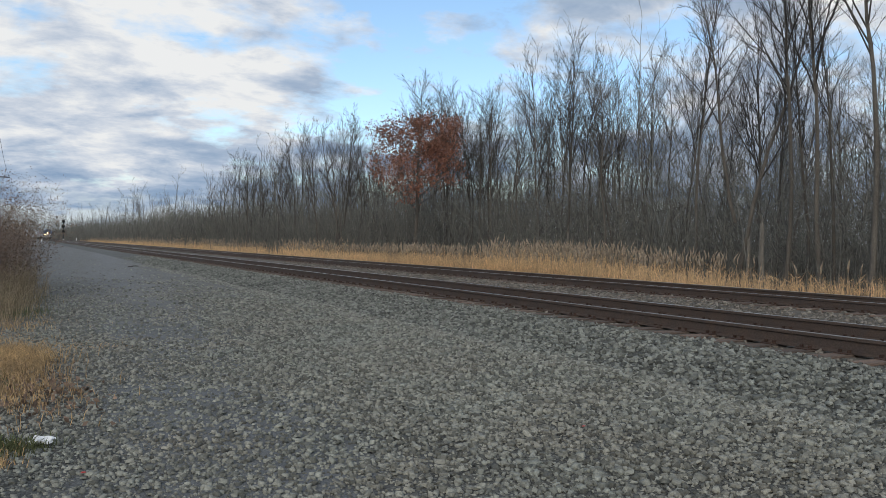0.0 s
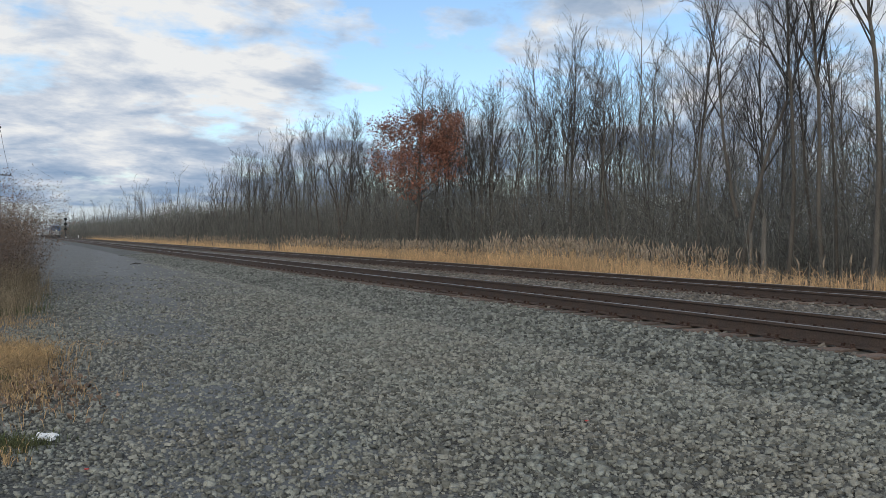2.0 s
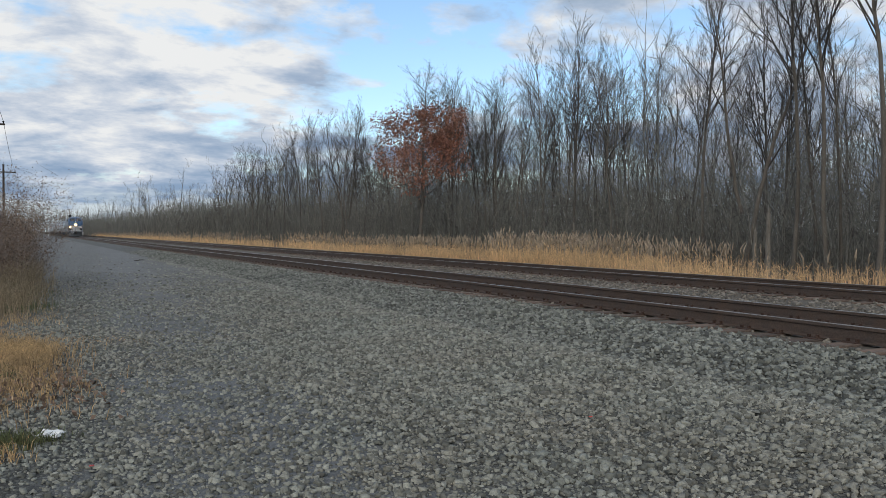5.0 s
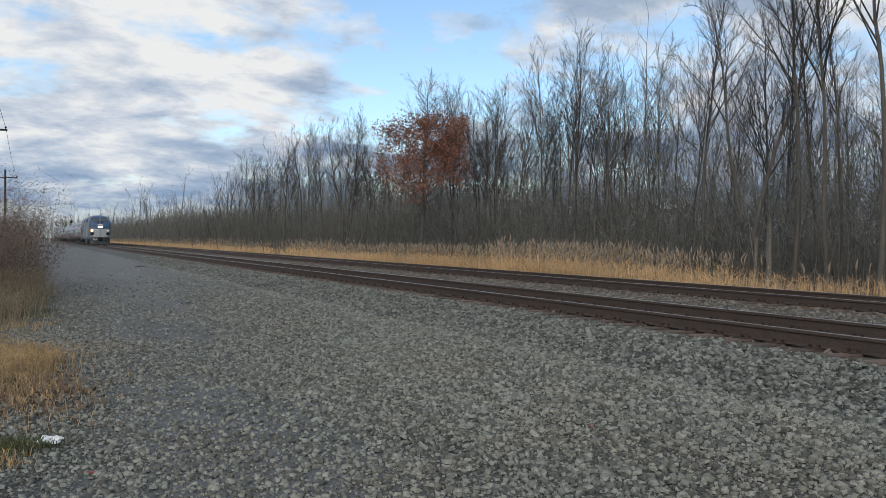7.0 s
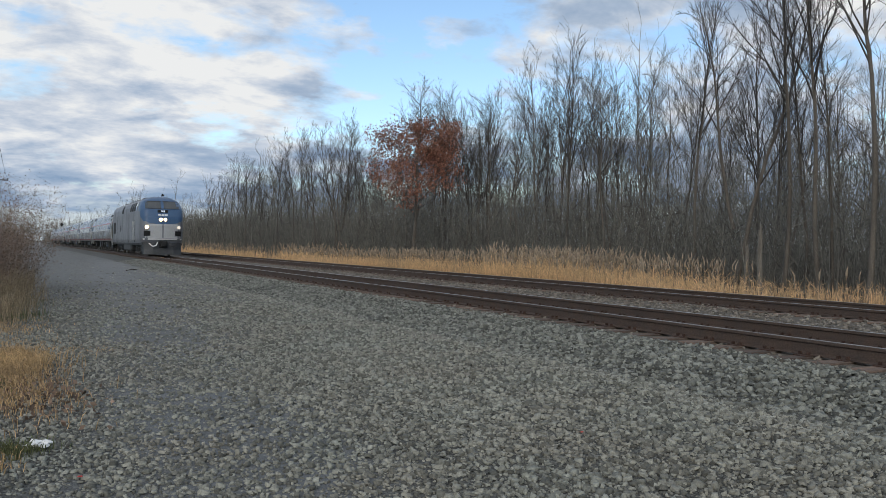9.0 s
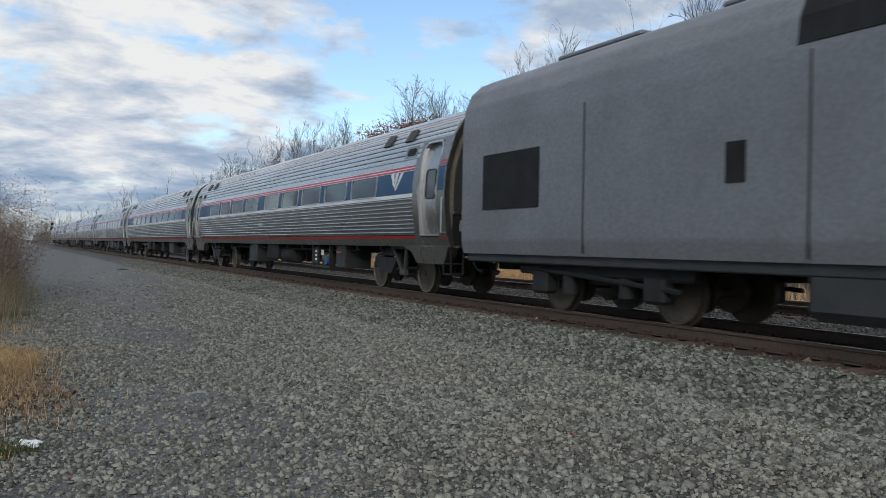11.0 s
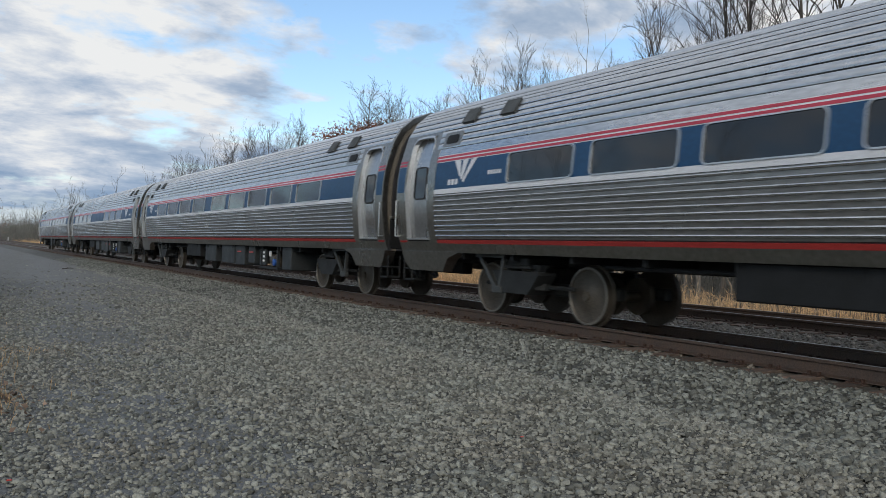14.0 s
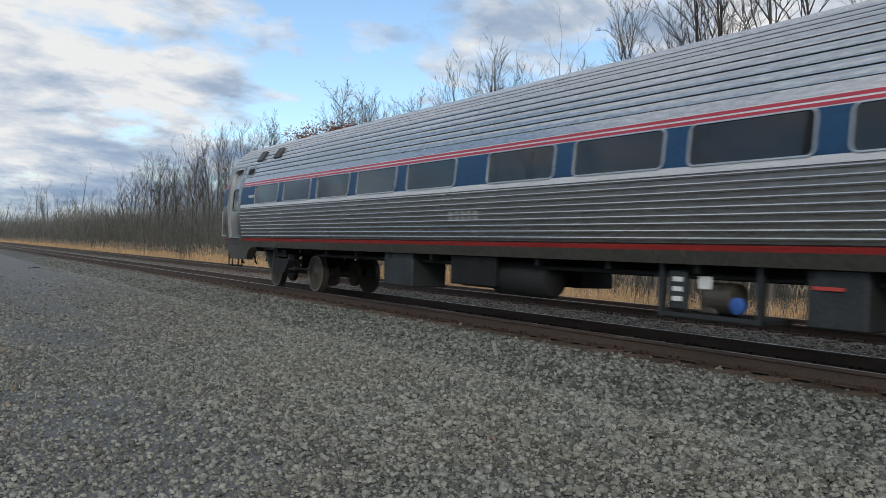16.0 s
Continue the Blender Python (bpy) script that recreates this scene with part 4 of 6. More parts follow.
def loco_slice(z):
    w, f = half_width(z), nose_y(z)
    right = [(w, 10.2), (w, 6), (w, 2), (w, -2), (w, -5), (w, -7), (w, -7.5), (w, -7.65), (w, -7.8), (w, -7.95), (w, -8.1), (w, -8.2)]
    for k in range(1, 9):
        a = radians(90 * k / 8)
        right.append((w * (0.62 + 0.38 * math.cos(a)), f + 0.12 + 0.75 - 0.75 * math.sin(a)) if z < 4.38 else (w * (0.62 + 0.38 * math.cos(a)), f + 0.2))
    right += [(w * 0.40, f + 0.05), (w * 0.2, f + 0.012)]
    return right + [(0, f)] + [(-x, y) for x, y in right[::-1]]


def locomotive():
    loco = tagged(new("locomotive"), "silver and blue streamlined diesel passenger locomotive with lit headlights", "locomotive")
    zs = np.concatenate([np.arange(0.95, 4.2, 0.05), [4.2, 4.27, 4.34, 4.39, 4.42]])
    rings = [loco_slice(z) for z in zs]
    n = len(rings[0])
    blue, grey = Geo(), Geo()
    for a in range(len(zs) - 1):
        for i in range(n - 1):
            q = [(*rings[a][i], zs[a]), (*rings[a][i + 1], zs[a]), (*rings[a + 1][i + 1], zs[a + 1]), (*rings[a + 1][i], zs[a + 1])]
            c = np.mean(q, 0)
            edge = 2.36 + 0.32 * (abs(c[0]) / 1.5) ** 3 + 0.62 * max(0.0, c[1] + 9.6) ** 1.15
            (blue if c[2] > edge and c[1] < -7.5 else grey).add(q, [(0, 1, 2, 3)])
    top = [(*p, zs[-1]) for p in rings[-1]]
    grey.add(top, [tuple(range(n))])
    back = [(r[0][0], 10.2, z) for r, z in zip(rings, zs)] + [(-r[0][0], 10.2, z) for r, z in reversed(list(zip(rings, zs)))]
    grey.add(back, [tuple(range(len(back)))])
    for nm, g, mat, lab in (("body", grey, LOCO_GREY, "silver-grey painted body"), ("cab_nose", blue, LOCO_BLUE, "blue painted cab nose")):
        me = bpy.data.meshes.new(nm)
        me.from_pydata(g.v, [], g.f)
        bm = bmesh.new()
        bm.from_mesh(me)
        bmesh.ops.remove_doubles(bm, verts=bm.verts, dist=0.002)
        bmesh.ops.recalc_face_normals(bm, faces=bm.faces)
        bm.to_mesh(me)
        bm.free()
        me.shade_smooth()
        me.set_sharp_from_angle(angle=radians(30))
        me.materials.append(mat)
        ob = new(nm, me)
        ob.parent = loco
        tagged(ob, lab)
    part("underframe", Geo().box(-1.40, 1.40, -9.6, 10.15, 0.80, 0.97, 0.02), LOCO_DARK, loco)

    def on_nose(x, z, off):
        w = half_width(z)
        t = abs(x) / w
        pts = [(q[0] / w, q[1]) for q in loco_slice(z)[:22]]
        pts = sorted((p for p in pts if p[0] <= 1.0), key=lambda p: p[0]) + [(1.0001, -8.2)]
        y = float(np.interp(t, [p[0] for p in pts if p[1] < -5] , [p[1] for p in pts if p[1] < -5])) if t < 1 else -8.2
        return (x, min(y, nose_y(z) + 0.4) - off, z)

    def patch(name, x0, x1, z0, z1, mat, off=0.03, lab="", nx=6, nz=4, r=0.0):
        g = Geo()
        vs = [on_nose(x, z, o) for o in (-0.02, off) for z in np.linspace(z0, z1, nz) for x in np.linspace(x0, x1, nx)]
        k = nx * nz
        fs = [(o + j * nx + i, o + j * nx + i + 1, o + (j + 1) * nx + i + 1, o + (j + 1) * nx + i) for o in (0, k) for j in range(nz - 1) for i in range(nx - 1)]
        rim = list(range(nx)) + [j * nx + nx - 1 for j in range(1, nz)] + [(nz - 1) * nx + i for i in range(nx - 2, -1, -1)] + [j * nx for j in range(nz - 2, 0, -1)]
        fs += [(rim[i], rim[(i + 1) % len(rim)], k + rim[(i + 1) % len(rim)], k + rim[i]) for i in range(len(rim))]
        return part(name, g.add(vs, fs), mat, loco, lab)

    for sg in (-1, 1):
        x0, x1 = sorted((sg * 0.10, sg * 1.18))
        w = patch("windshield", x0, x1, 3.52, 4.03, WINDSHIELD, 0.02, "slanted windshield")
        x0, x1 = sorted((sg * 0.06, sg * 1.22))
        for z0, z1 in ((3.48, 3.52), (4.03, 4.07)):
            patch("windshield_gasket", x0, x1, z0, z1, RUBBER, 0.035)
        g = Geo().lathe((sg * 0.16, nose_y(2.68) - 0.01, 2.68), (0, -1, 0), [(0, 0.14), (0.05, 0.14), (0.05, 0.11), (0.02, 0.1)], 18)
        h = part("headlight", g, FRAME, loco, "round twin headlight")
        part("lens", Geo().lathe((sg * 0.16, nose_y(2.68) - 0.03, 2.68), (0, -1, 0), [(0, 0.105), (0.03, 0.09), (0.045, 0.04)], 16), LAMP, h, "glowing lamp lens")
        px = on_nose(sg * 1.12, 2.12, 0.0)
        d = part("ditch_light", Geo().lathe((px[0], px[1] + 0.05, px[2]), (0, -1, 0), [(0, 0.15), (0.14, 0.15), (0.14, 0.12), (0.1, 0.1)], 16), FRAME, loco, "round ditch light")
        part("lens", Geo().lathe((px[0], px[1] - 0.06, px[2]), (0, -1, 0), [(0, 0.11), (0.035, 0.09), (0.05, 0.03)], 16), LAMP_DIM if sg < 0 else LAMP_LOW, d, "glowing lamp lens")
        # no real hollow: a dark patch on the nose paints the step's shade
        x0, x1 = sorted((sg * 0.86, sg * 1.30))
        patch("step_recess", x0, x1, 1.48, 1.86, UNDER, 0.02, "dark patch drawn for a shaded step recess")
        # cab side: door seams, windows, mirror
        for y0, y1, z0, z1, mat, nm in ((-7.5, -6.75, 3.38, 4.0, GLASS, "cab_window"), (-6.5, -5.7, 3.38, 4.02, UNDER, "louvre"), (-5.2, -4.4, 3.38, 4.02, UNDER, "louvre"), (-3.9, -3.2, 3.38, 4.02, UNDER, "louvre"),
                                        (7.6, 9.4, 1.75, 2.75, UNDER, "louvre"), (1.5, 2.6, 3.38, 4.02, UNDER, "louvre"), (3.3, 3.6, 1.9, 2.4, UNDER, "filler_hatch")):
            g = Geo()
            zz = np.linspace(z0, z1, 7)
            ring = [(half_width(z) + 0.016, z) for z in zz] + [(half_width(z) - 0.03, z) for z in zz[::-1]]
            part(nm, g.extrude([(sg * x, z) for x, z in ring], y0, y1), mat, loco)
        for y in (-6.2, -2.5, 2.4, 6.4):
            part("panel_seam", Geo().box(*sorted((sg * 1.50, sg * 1.528)), y, y + 0.03, 1.0, 3.3), LOCO_DARK, loco)
        for y in (-6.22, -5.2):
            g = Geo().tube((sg * 1.57, y, 1.2), (sg * 1.57, y, 2.6), 0.02, n=6)
            for z in (1.2, 2.6):
                g.tube((sg * 1.5, y, z), (sg * 1.57, y, z), 0.02, n=6)
            part("grab_rail", g, FRAME, loco)
    # thin sheet over the lower nose that paints its front as brighter lit
    patch("nose_panel", -1.2, 1.2, 1.32, 2.36, LOCO_LIT, 0.010, "nose front in a lighter, lit copy of the silver paint", 14, 8)
    patch("number_board", -0.36, 0.36, 3.20, 3.40, UNDER, 0.05, "dark number board")
    txt = bpy.data.curves.new("number", "FONT")
    txt.body, txt.size, txt.align_x, txt.extrude = "101", 0.21, "CENTER", 0.004
    tob = bpy.data.objects.new("number", txt)
    scene.collection.objects.link(tob)
    me = bpy.data.meshes.new_from_object(tob.evaluated_get(bpy.context.evaluated_depsgraph_get()))
    bpy.data.objects.remove(tob)
    me.materials.clear()
    me.materials.append(SIGN_LIT)
    num = part("number", me, SIGN_LIT, loco, "lit white number")
    num.matrix_basis = pose(0, nose_y(3.22) - 0.065, 3.225, 70, 0, 0)
    for k in range(3):
        patch("nose_mark", -0.34 + 0.24 * k, -0.14 + 0.24 * k, 2.96, 3.08, WHITE, 0.02, "white swept bar")
    patch("anticlimber", -1.35, 1.35, 1.20, 1.30, CLEAN, 0.06, "pale steel ledge")
    # plough and coupler
    g = Geo()
    prof = [(-1.40, -9.3), (-1.30, -9.75), (-0.7, -10.1), (0.7, -10.1), (1.30, -9.75), (1.40, -9.3)]
    v = [(x, y + s, z) for z, s in ((0.14, -0.22), (0.50, -0.06), (1.02, 0.0)) for x, y in prof]
    v += [(x * 0.96, y + s + 0.08, z) for z, s in ((0.14, -0.22), (0.50, -0.06), (1.02, 0.0)) for x, y in prof]
    fs = [(o + r * 6 + i, o + r * 6 + i + 1, o + (r + 1) * 6 + i + 1, o + (r + 1) * 6 + i) for o in (0, 18) for r in range(2) for i in range(5)]
    fs += [(i, i + 1, 19 + i, 18 + i) for i in range(5)] + [(12 + i, 13 + i, 31 + i, 30 + i) for i in range(5)]
    part("snow_plough", g.add(v, fs), LOCO_DARK, loco, "dark grey steel pilot plough")
    part("coupler", Geo().box(-0.15, 0.15, -10.55, -9.4, 0.72, 1.0, 0.04).box(-0.3, 0.3, -10.25, -9.8, 0.62, 1.12, 0.05).box(-0.15, 0.15, 10.1, 10.5, 0.72, 1.0, 0.03), UNDER, loco, "black knuckle coupler")
    for sg in (-1, 1):
        h = Geo()
        pts = [(sg * 0.42, -10.2, 1.02), (sg * 0.5, -10.38, 0.8), (sg * 0.75, -10.35, 0.72), (sg * 0.98, -10.1, 0.95)]
        for p, q in zip(pts, pts[1:]):
            h.tube(p, q, 0.035, n=6)
        part("air_hose", h, CLEAN if sg < 0 else RUBBER, loco)
    # roof gear, tank, trucks
    for y, l in ((-4.4, 1.2), (-1.0, 2.4), (3.2, 2.6), (7.2, 2.2)):
        part("roof_hatch", Geo().box(-0.7, 0.7, y - l / 2, y + l / 2, 4.38, 4.47, 0.03), LOCO_GREY, loco)
    part("horn", Geo().tube((0.3, -7.2, 4.42), (0.3, -7.2, 4.6), 0.03, n=6).tube((0.3, -7.5, 4.6), (0.3, -7.0, 4.6), 0.09, 0.03, n=8), UNDER, loco)
    part("fuel_tank", Geo().box(-1.38, 1.38, -2.6, 2.6, 0.30, 0.95, 0.12), LOCO_DARK, loco, "dark fuel tank")
    for sg in (-1, 1):
        t = part("truck", loco_truck(), TRUCK, loco, "dark cast steel truck")
        t.location = (0, sg * 6.55, 0)
        for a in (-1.4, 1.4):
            w = part("wheelset", shared("wheelset", wheelset, WHEEL, True), WHEEL, t, "rusty disc wheels on an axle")
            w.location = (0, a, 0.457)
            WHEELSETS.append(w)
    return loco


def loco_truck():
    g = Geo()
    for sg in (-1, 1):
        g.box(*sorted((sg * 0.95, sg * 1.20)), -2.1, 2.1, 0.62, 0.86, 0.04)
        for a in (-1.4, 1.4):
            g.box(*sorted((sg * 0.98, sg * 1.26)), a - 0.22, a + 0.22, 0.30, 0.70, 0.05)
        for a in (-0.7, 0.7):
            g.lathe((sg * 1.1, a, 0.34), (0, 0, 1), [(0, 0.13), (0.3, 0.13)], 12)
        g.tube((sg * 1.22, -1.9, 0.5), (sg * 1.22, 1.9, 0.75), 0.04, n=6)
    g.box(-1.0, 1.0, -0.4, 0.4, 0.5, 0.84, 0.04)
    return g


LOCOMOTIVE = locomotive()


# ---- trees ----
def grow(seed, tall=14.0, r0=0.16, clear=0.42, limbs=20, spread=0.55, depth=3, fork=1, lean=0.03, fine=1.0):
    """A bare tree at the origin: rows of tube segments for its trunk and for its limbs and twigs."""
    rng = random.Random(seed)
    trunk, crown, twigs, tips = [], [], [], []

    def shoot(p, d, length, r, level, store, steps):
        """One branch that bends upwards; returns its knots."""
        knots, q, v = [(p.copy(), r)], p.copy(), d.copy()
        for k in range(steps):
            bend = 0.05 if level == 0 else 0.15
            v = (v + Vector((rng.gauss(0, bend), rng.gauss(0, bend), rng.gauss(0, bend) + (0.06 if level else 0.02)))).normalized()
            n = q + v * (length / steps)
            a, b = r * (1 - 0.86 * k / steps), r * (1 - 0.86 * (k + 1) / steps)
            store.append((*q, *n, max(a, 0.0055), max(b, 0.0035)))
            q = n
            knots.append((q.copy(), b))
        return knots, v

    def branches(knots, length, level):
        if level > depth:
            tips.extend(k[0] for k in knots[1:])
            return
        count = {1: limbs, 2: int(7 * fine), 3: int(9 * fine)}[level]
        for c in range(count):
            t = (clear if level == 1 else 0.22) + (1 - (clear if level == 1 else 0.22)) * (c + rng.random()) / count
            f = t * (len(knots) - 1)
            i = min(int(f), len(knots) - 2)
            p = knots[i][0].lerp(knots[i + 1][0], f - i)
            r = (knots[i][1] * 0.55 + 0.004) if level == 1 else knots[i][1] * 0.6
            along = (knots[i + 1][0] - knots[i][0]).normalized()
            a = rng.uniform(0, 2 * math.pi)
            side = Vector((math.cos(a), math.sin(a), rng.uniform(-0.1, 0.3)))
            d = (along * (1.0 - spread * 0.5) + side * spread * rng.uniform(0.7, 1.25)).normalized()
            ln = length * (0.42 if level == 1 else 0.5) * rng.uniform(0.6, 1.15) * (1.15 - 0.75 * t if level == 1 else 1.1 - 0.5 * t)
            kn, _ = shoot(p, d, ln, min(r, 0.042 if level == 1 else 0.016), level, crown if level < 3 else twigs, {1: 5, 2: 3, 3: 1}[level])
            branches(kn, ln, level + 1)

    for s in range(fork):
        d = Vector((rng.gauss(0, lean), rng.gauss(0, lean), 1)).normalized()
        if fork > 1:
            a = 2 * math.pi * s / fork + rng.random()
            d = Vector((math.cos(a) * 0.15, math.sin(a) * 0.15, 1)).normalized()
        base = Vector((0, 0, -0.3)) if s == 0 or fork == 1 else Vector((0, 0, tall * 0.22))
        k, _ = shoot(base, d, tall * (1 if fork == 1 else rng.uniform(0.75, 1.0)) - base.z * 0.9, r0 * (1 if s == 0 else 0.75), 0, trunk, 10)
        branches(k, tall * (1 if fork == 1 else 0.8), 1)
    return np.array(trunk), np.array(crown), np.array(tips), np.array(twigs)


KINDS = [dict(tall=13.5, r0=0.10, clear=0.40, limbs=22, spread=0.42), dict(tall=14.5, r0=0.095, clear=0.52, limbs=18, spread=0.42),
         dict(tall=13.0, r0=0.12, clear=0.38, limbs=16, spread=0.5, fork=2), dict(tall=15.0, r0=0.108, clear=0.48, limbs=20, spread=0.45),
         dict(tall=12.0, r0=0.075, clear=0.45, limbs=20, spread=0.45), dict(tall=12.5, r0=0.11, clear=0.34, limbs=14, spread=0.55, fork=3),
         dict(tall=14.0, r0=0.095, clear=0.56, limbs=15, spread=0.50), dict(tall=11.0, r0=0.065, clear=0.40, limbs=18, spread=0.45)]
TREES = []
for i, k in enumerate(KINDS):
    tr, cr, tp, tw = grow(i + 11, **k)
    TREES.append((raw_mesh("trunk", *tubes(tr, 7), BARK, True), twiggy("crown", cr, tw, TWIG), k["tall"]))


def tree(kind, x, y, tall, turn, label="tall bare deciduous tree with grey bark at the wood's edge"):
    t = tagged(new("bare_tree"), label, "tree", "trees at the edge of the wood")
    s = tall / TREES[kind][2]
    t.matrix_basis = Matrix.LocRotScale((x, y, float(height(x, y))), Euler((0, 0, turn)), (min(s, 1.15), min(s, 1.15), s))
    part("trunk", TREES[kind][0], BARK, t)
    part("crown", TREES[kind][1], TWIG, t, "bare branches and twigs")
    return t


rng = random.Random(4)
EDGE = [(2, 30.0, 81.5, 15.0), (1, 29.5, 97.0, 14.0), (5, 31.0, 146.0, 14.5), (0, 30.0, 128.0, 14.5), (1, 31.0, 255.0, 14.0), (0, 30.0, 41.5, 14.0), (1, 32.0, 47.5, 14.3),
        (3, 30.0, 30.5, 14.4), (2, 28.0, 26.3, 13.5), (3, 27.0, 22.8, 15.6), (3, 27.5, 21.5, 16.2), (3, 27.0, 19.1, 17.4), (1, 27.4, 18.4, 17.0), (0, 33.5, 57.0, 13.4)]
for k, x, y, tall in EDGE:
    tree(k, x, y, tall, rng.uniform(0, 6.28))
for n in range(66):
    y = -14 + 150 * (n / 66) ** 1.25 + rng.uniform(-1.2, 1.2)
    x = rng.choice((28.5, 30.5, 33, 36, 40)) + rng.uniform(-1.2, 1.2)
    x += 5.0 if 44 < y < 64 and x < 33 else 0.0
    tree(rng.choice((0, 1, 3, 4, 6, 7, 1, 4)), x, y, rng.uniform(10.5, 14.2), rng.uniform(0, 6.28))


for n in range(46):
    # the second rank of trees
    y = -14 + 110 * (n / 46) ** 1.15 + rng.uniform(-1.5, 1.5)
    tree(rng.choice((0, 1, 4, 6, 7)), rng.uniform(34, 50), y, rng.uniform(10.0, 13.5), rng.uniform(0, 6.28), "slender bare deciduous tree with grey bark inside the wood")


for n in range(20):
    # taller trees of the third rank
    y = 48 + 38 * (n / 20) + rng.uniform(-1.0, 1.0)
    tree(rng.choice((0, 1, 3, 4, 7)), rng.uniform(33, 45), y, rng.uniform(14.0, 16.6), rng.uniform(0, 6.28), "tall slender bare tree standing deeper in the wood")


def russet_tree():
    """The one tree that keeps its leaves."""
    x, y, tall = 27.6, 58.6, 15.0
    tr, cr, tp, tw = grow(77, tall=tall, r0=0.19, clear=0.26, limbs=36, spread=0.85, fine=1.15)
    t = tagged(new("russet_tree"), "half-bare tree with russet autumn leaves among bare trees", "tree", "trees at the edge of the wood")
    t.location = (x, y, float(height(x, y)))
    part("trunk", raw_mesh("trunk", *tubes(tr, 8), BARK, True), BARK, t)
    part("crown", twiggy("crown", cr, tw, TWIG), TWIG, t, "bare upper twigs")
    gen = np.random.default_rng(3)
    tp = tp[(tp[:, 2] > 3.6) & (tp[:, 2] < 11.9)]
    keep = tp[gen.random(len(tp)) < 0.9]
    c = np.repeat(keep, 9, 0) + gen.normal(0, 0.28, (len(keep) * 9, 3))
    part("leaves", leaves("leaves", c, 0.085, LEAF_RED, gen), LEAF_RED, t, "russet brown leaves")
    return t


def leaves(name, c, size, mat, gen):
    """Small bent leaves, each a pair of triangles folded along its rib, at the places c."""
    n = len(c)
    d = gen.normal(0, 1, (n, 3))
    d /= np.linalg.norm(d, axis=1, keepdims=True)
    u = np.cross(d, gen.normal(0, 1, (n, 3)))
    u /= np.linalg.norm(u, axis=1, keepdims=True) + 1e-9
    w = np.cross(d, u)
    s = size * gen.uniform(0.6, 1.4, (n, 1))
    v = np.stack([c - u * s, c + w * s * 0.6 + d * s * 0.25, c + u * s, c - w * s * 0.6 + d * s * 0.25], 1).reshape(-1, 3)
    b = np.arange(n)[:, None] * 4
    f = np.concatenate([b + np.array([[0, 1, 2]]), b + np.array([[0, 2, 3]])])
    return raw_mesh(name, v, f, mat)


russet_tree()


def wood():
    """The wood behind its edge, and the far lines of trees, as one mass of trunks and branches."""
    gen = np.random.default_rng(8)
    kits = [grow(40 + i, tall=12.5 + i % 3, r0=0.075, clear=0.4, limbs=10, spread=0.42, depth=2, fine=0.75) for i in range(8)]
    far_kits = [grow(60 + i, tall=12.5 + i % 3, r0=0.12, clear=0.3, limbs=9, spread=0.5, depth=2, fine=0.5) for i in range(5)]
    segs = []

    def put(kit, x, y, s, z):
        a = gen.uniform(0, 2 * math.pi)
        ca, sa = math.cos(a), math.sin(a)
        for k in (0, 1):
            q = kit[k].copy()
            for o in (0, 3):
                px, py = q[:, o].copy(), q[:, o + 1].copy()
                q[:, o], q[:, o + 1], q[:, o + 2] = s * (ca * px - sa * py) + x, s * (sa * px + ca * py) + y, q[:, o + 2] * s + z
            q[:, 6:] = q[:, 6:] * s
            if y > 110:
                q[:, 6:] = np.maximum(q[:, 6:], 0.012)
            segs.append(q)

    for n in range(220):
        y = -40 + 190 * gen.random()
        x = 31 + 55 * gen.random() ** 1.3
        put(kits[gen.integers(8)], x, y, gen.uniform(0.78, 1.12), float(height(x, y)))
    for n in range(250):
        y = 100 + 800 * gen.random() ** 1.6
        x = float(np.interp(y, [100, 200, 350], [28, 25, 20])) + 40 * gen.random() ** 1.5
        put(far_kits[gen.integers(5)], x, y, gen.uniform(0.78, 1.12), -0.9)
    for n in range(60):
        y = 260 + 700 * gen.random()
        x = -14 - 60 * gen.random()
        put(far_kits[gen.integers(5)], x, y, gen.uniform(0.5, 0.75), -0.6)
    for n in range(120):
        x = -60 + 130 * gen.random()
        put(far_kits[gen.integers(5)], x, 860 + 120 * gen.random(), gen.uniform(1.3, 2.0), -0.6)
        segs[-1][:, 6:] *= 2.2
    s = np.concatenate(segs)
    me = raw_mesh("wood", *tubes(s, 3), THICKET)
    return tagged(new("wood", me), "dense bare grey-brown deciduous wood behind the tracks", "wood", kind="stuff")


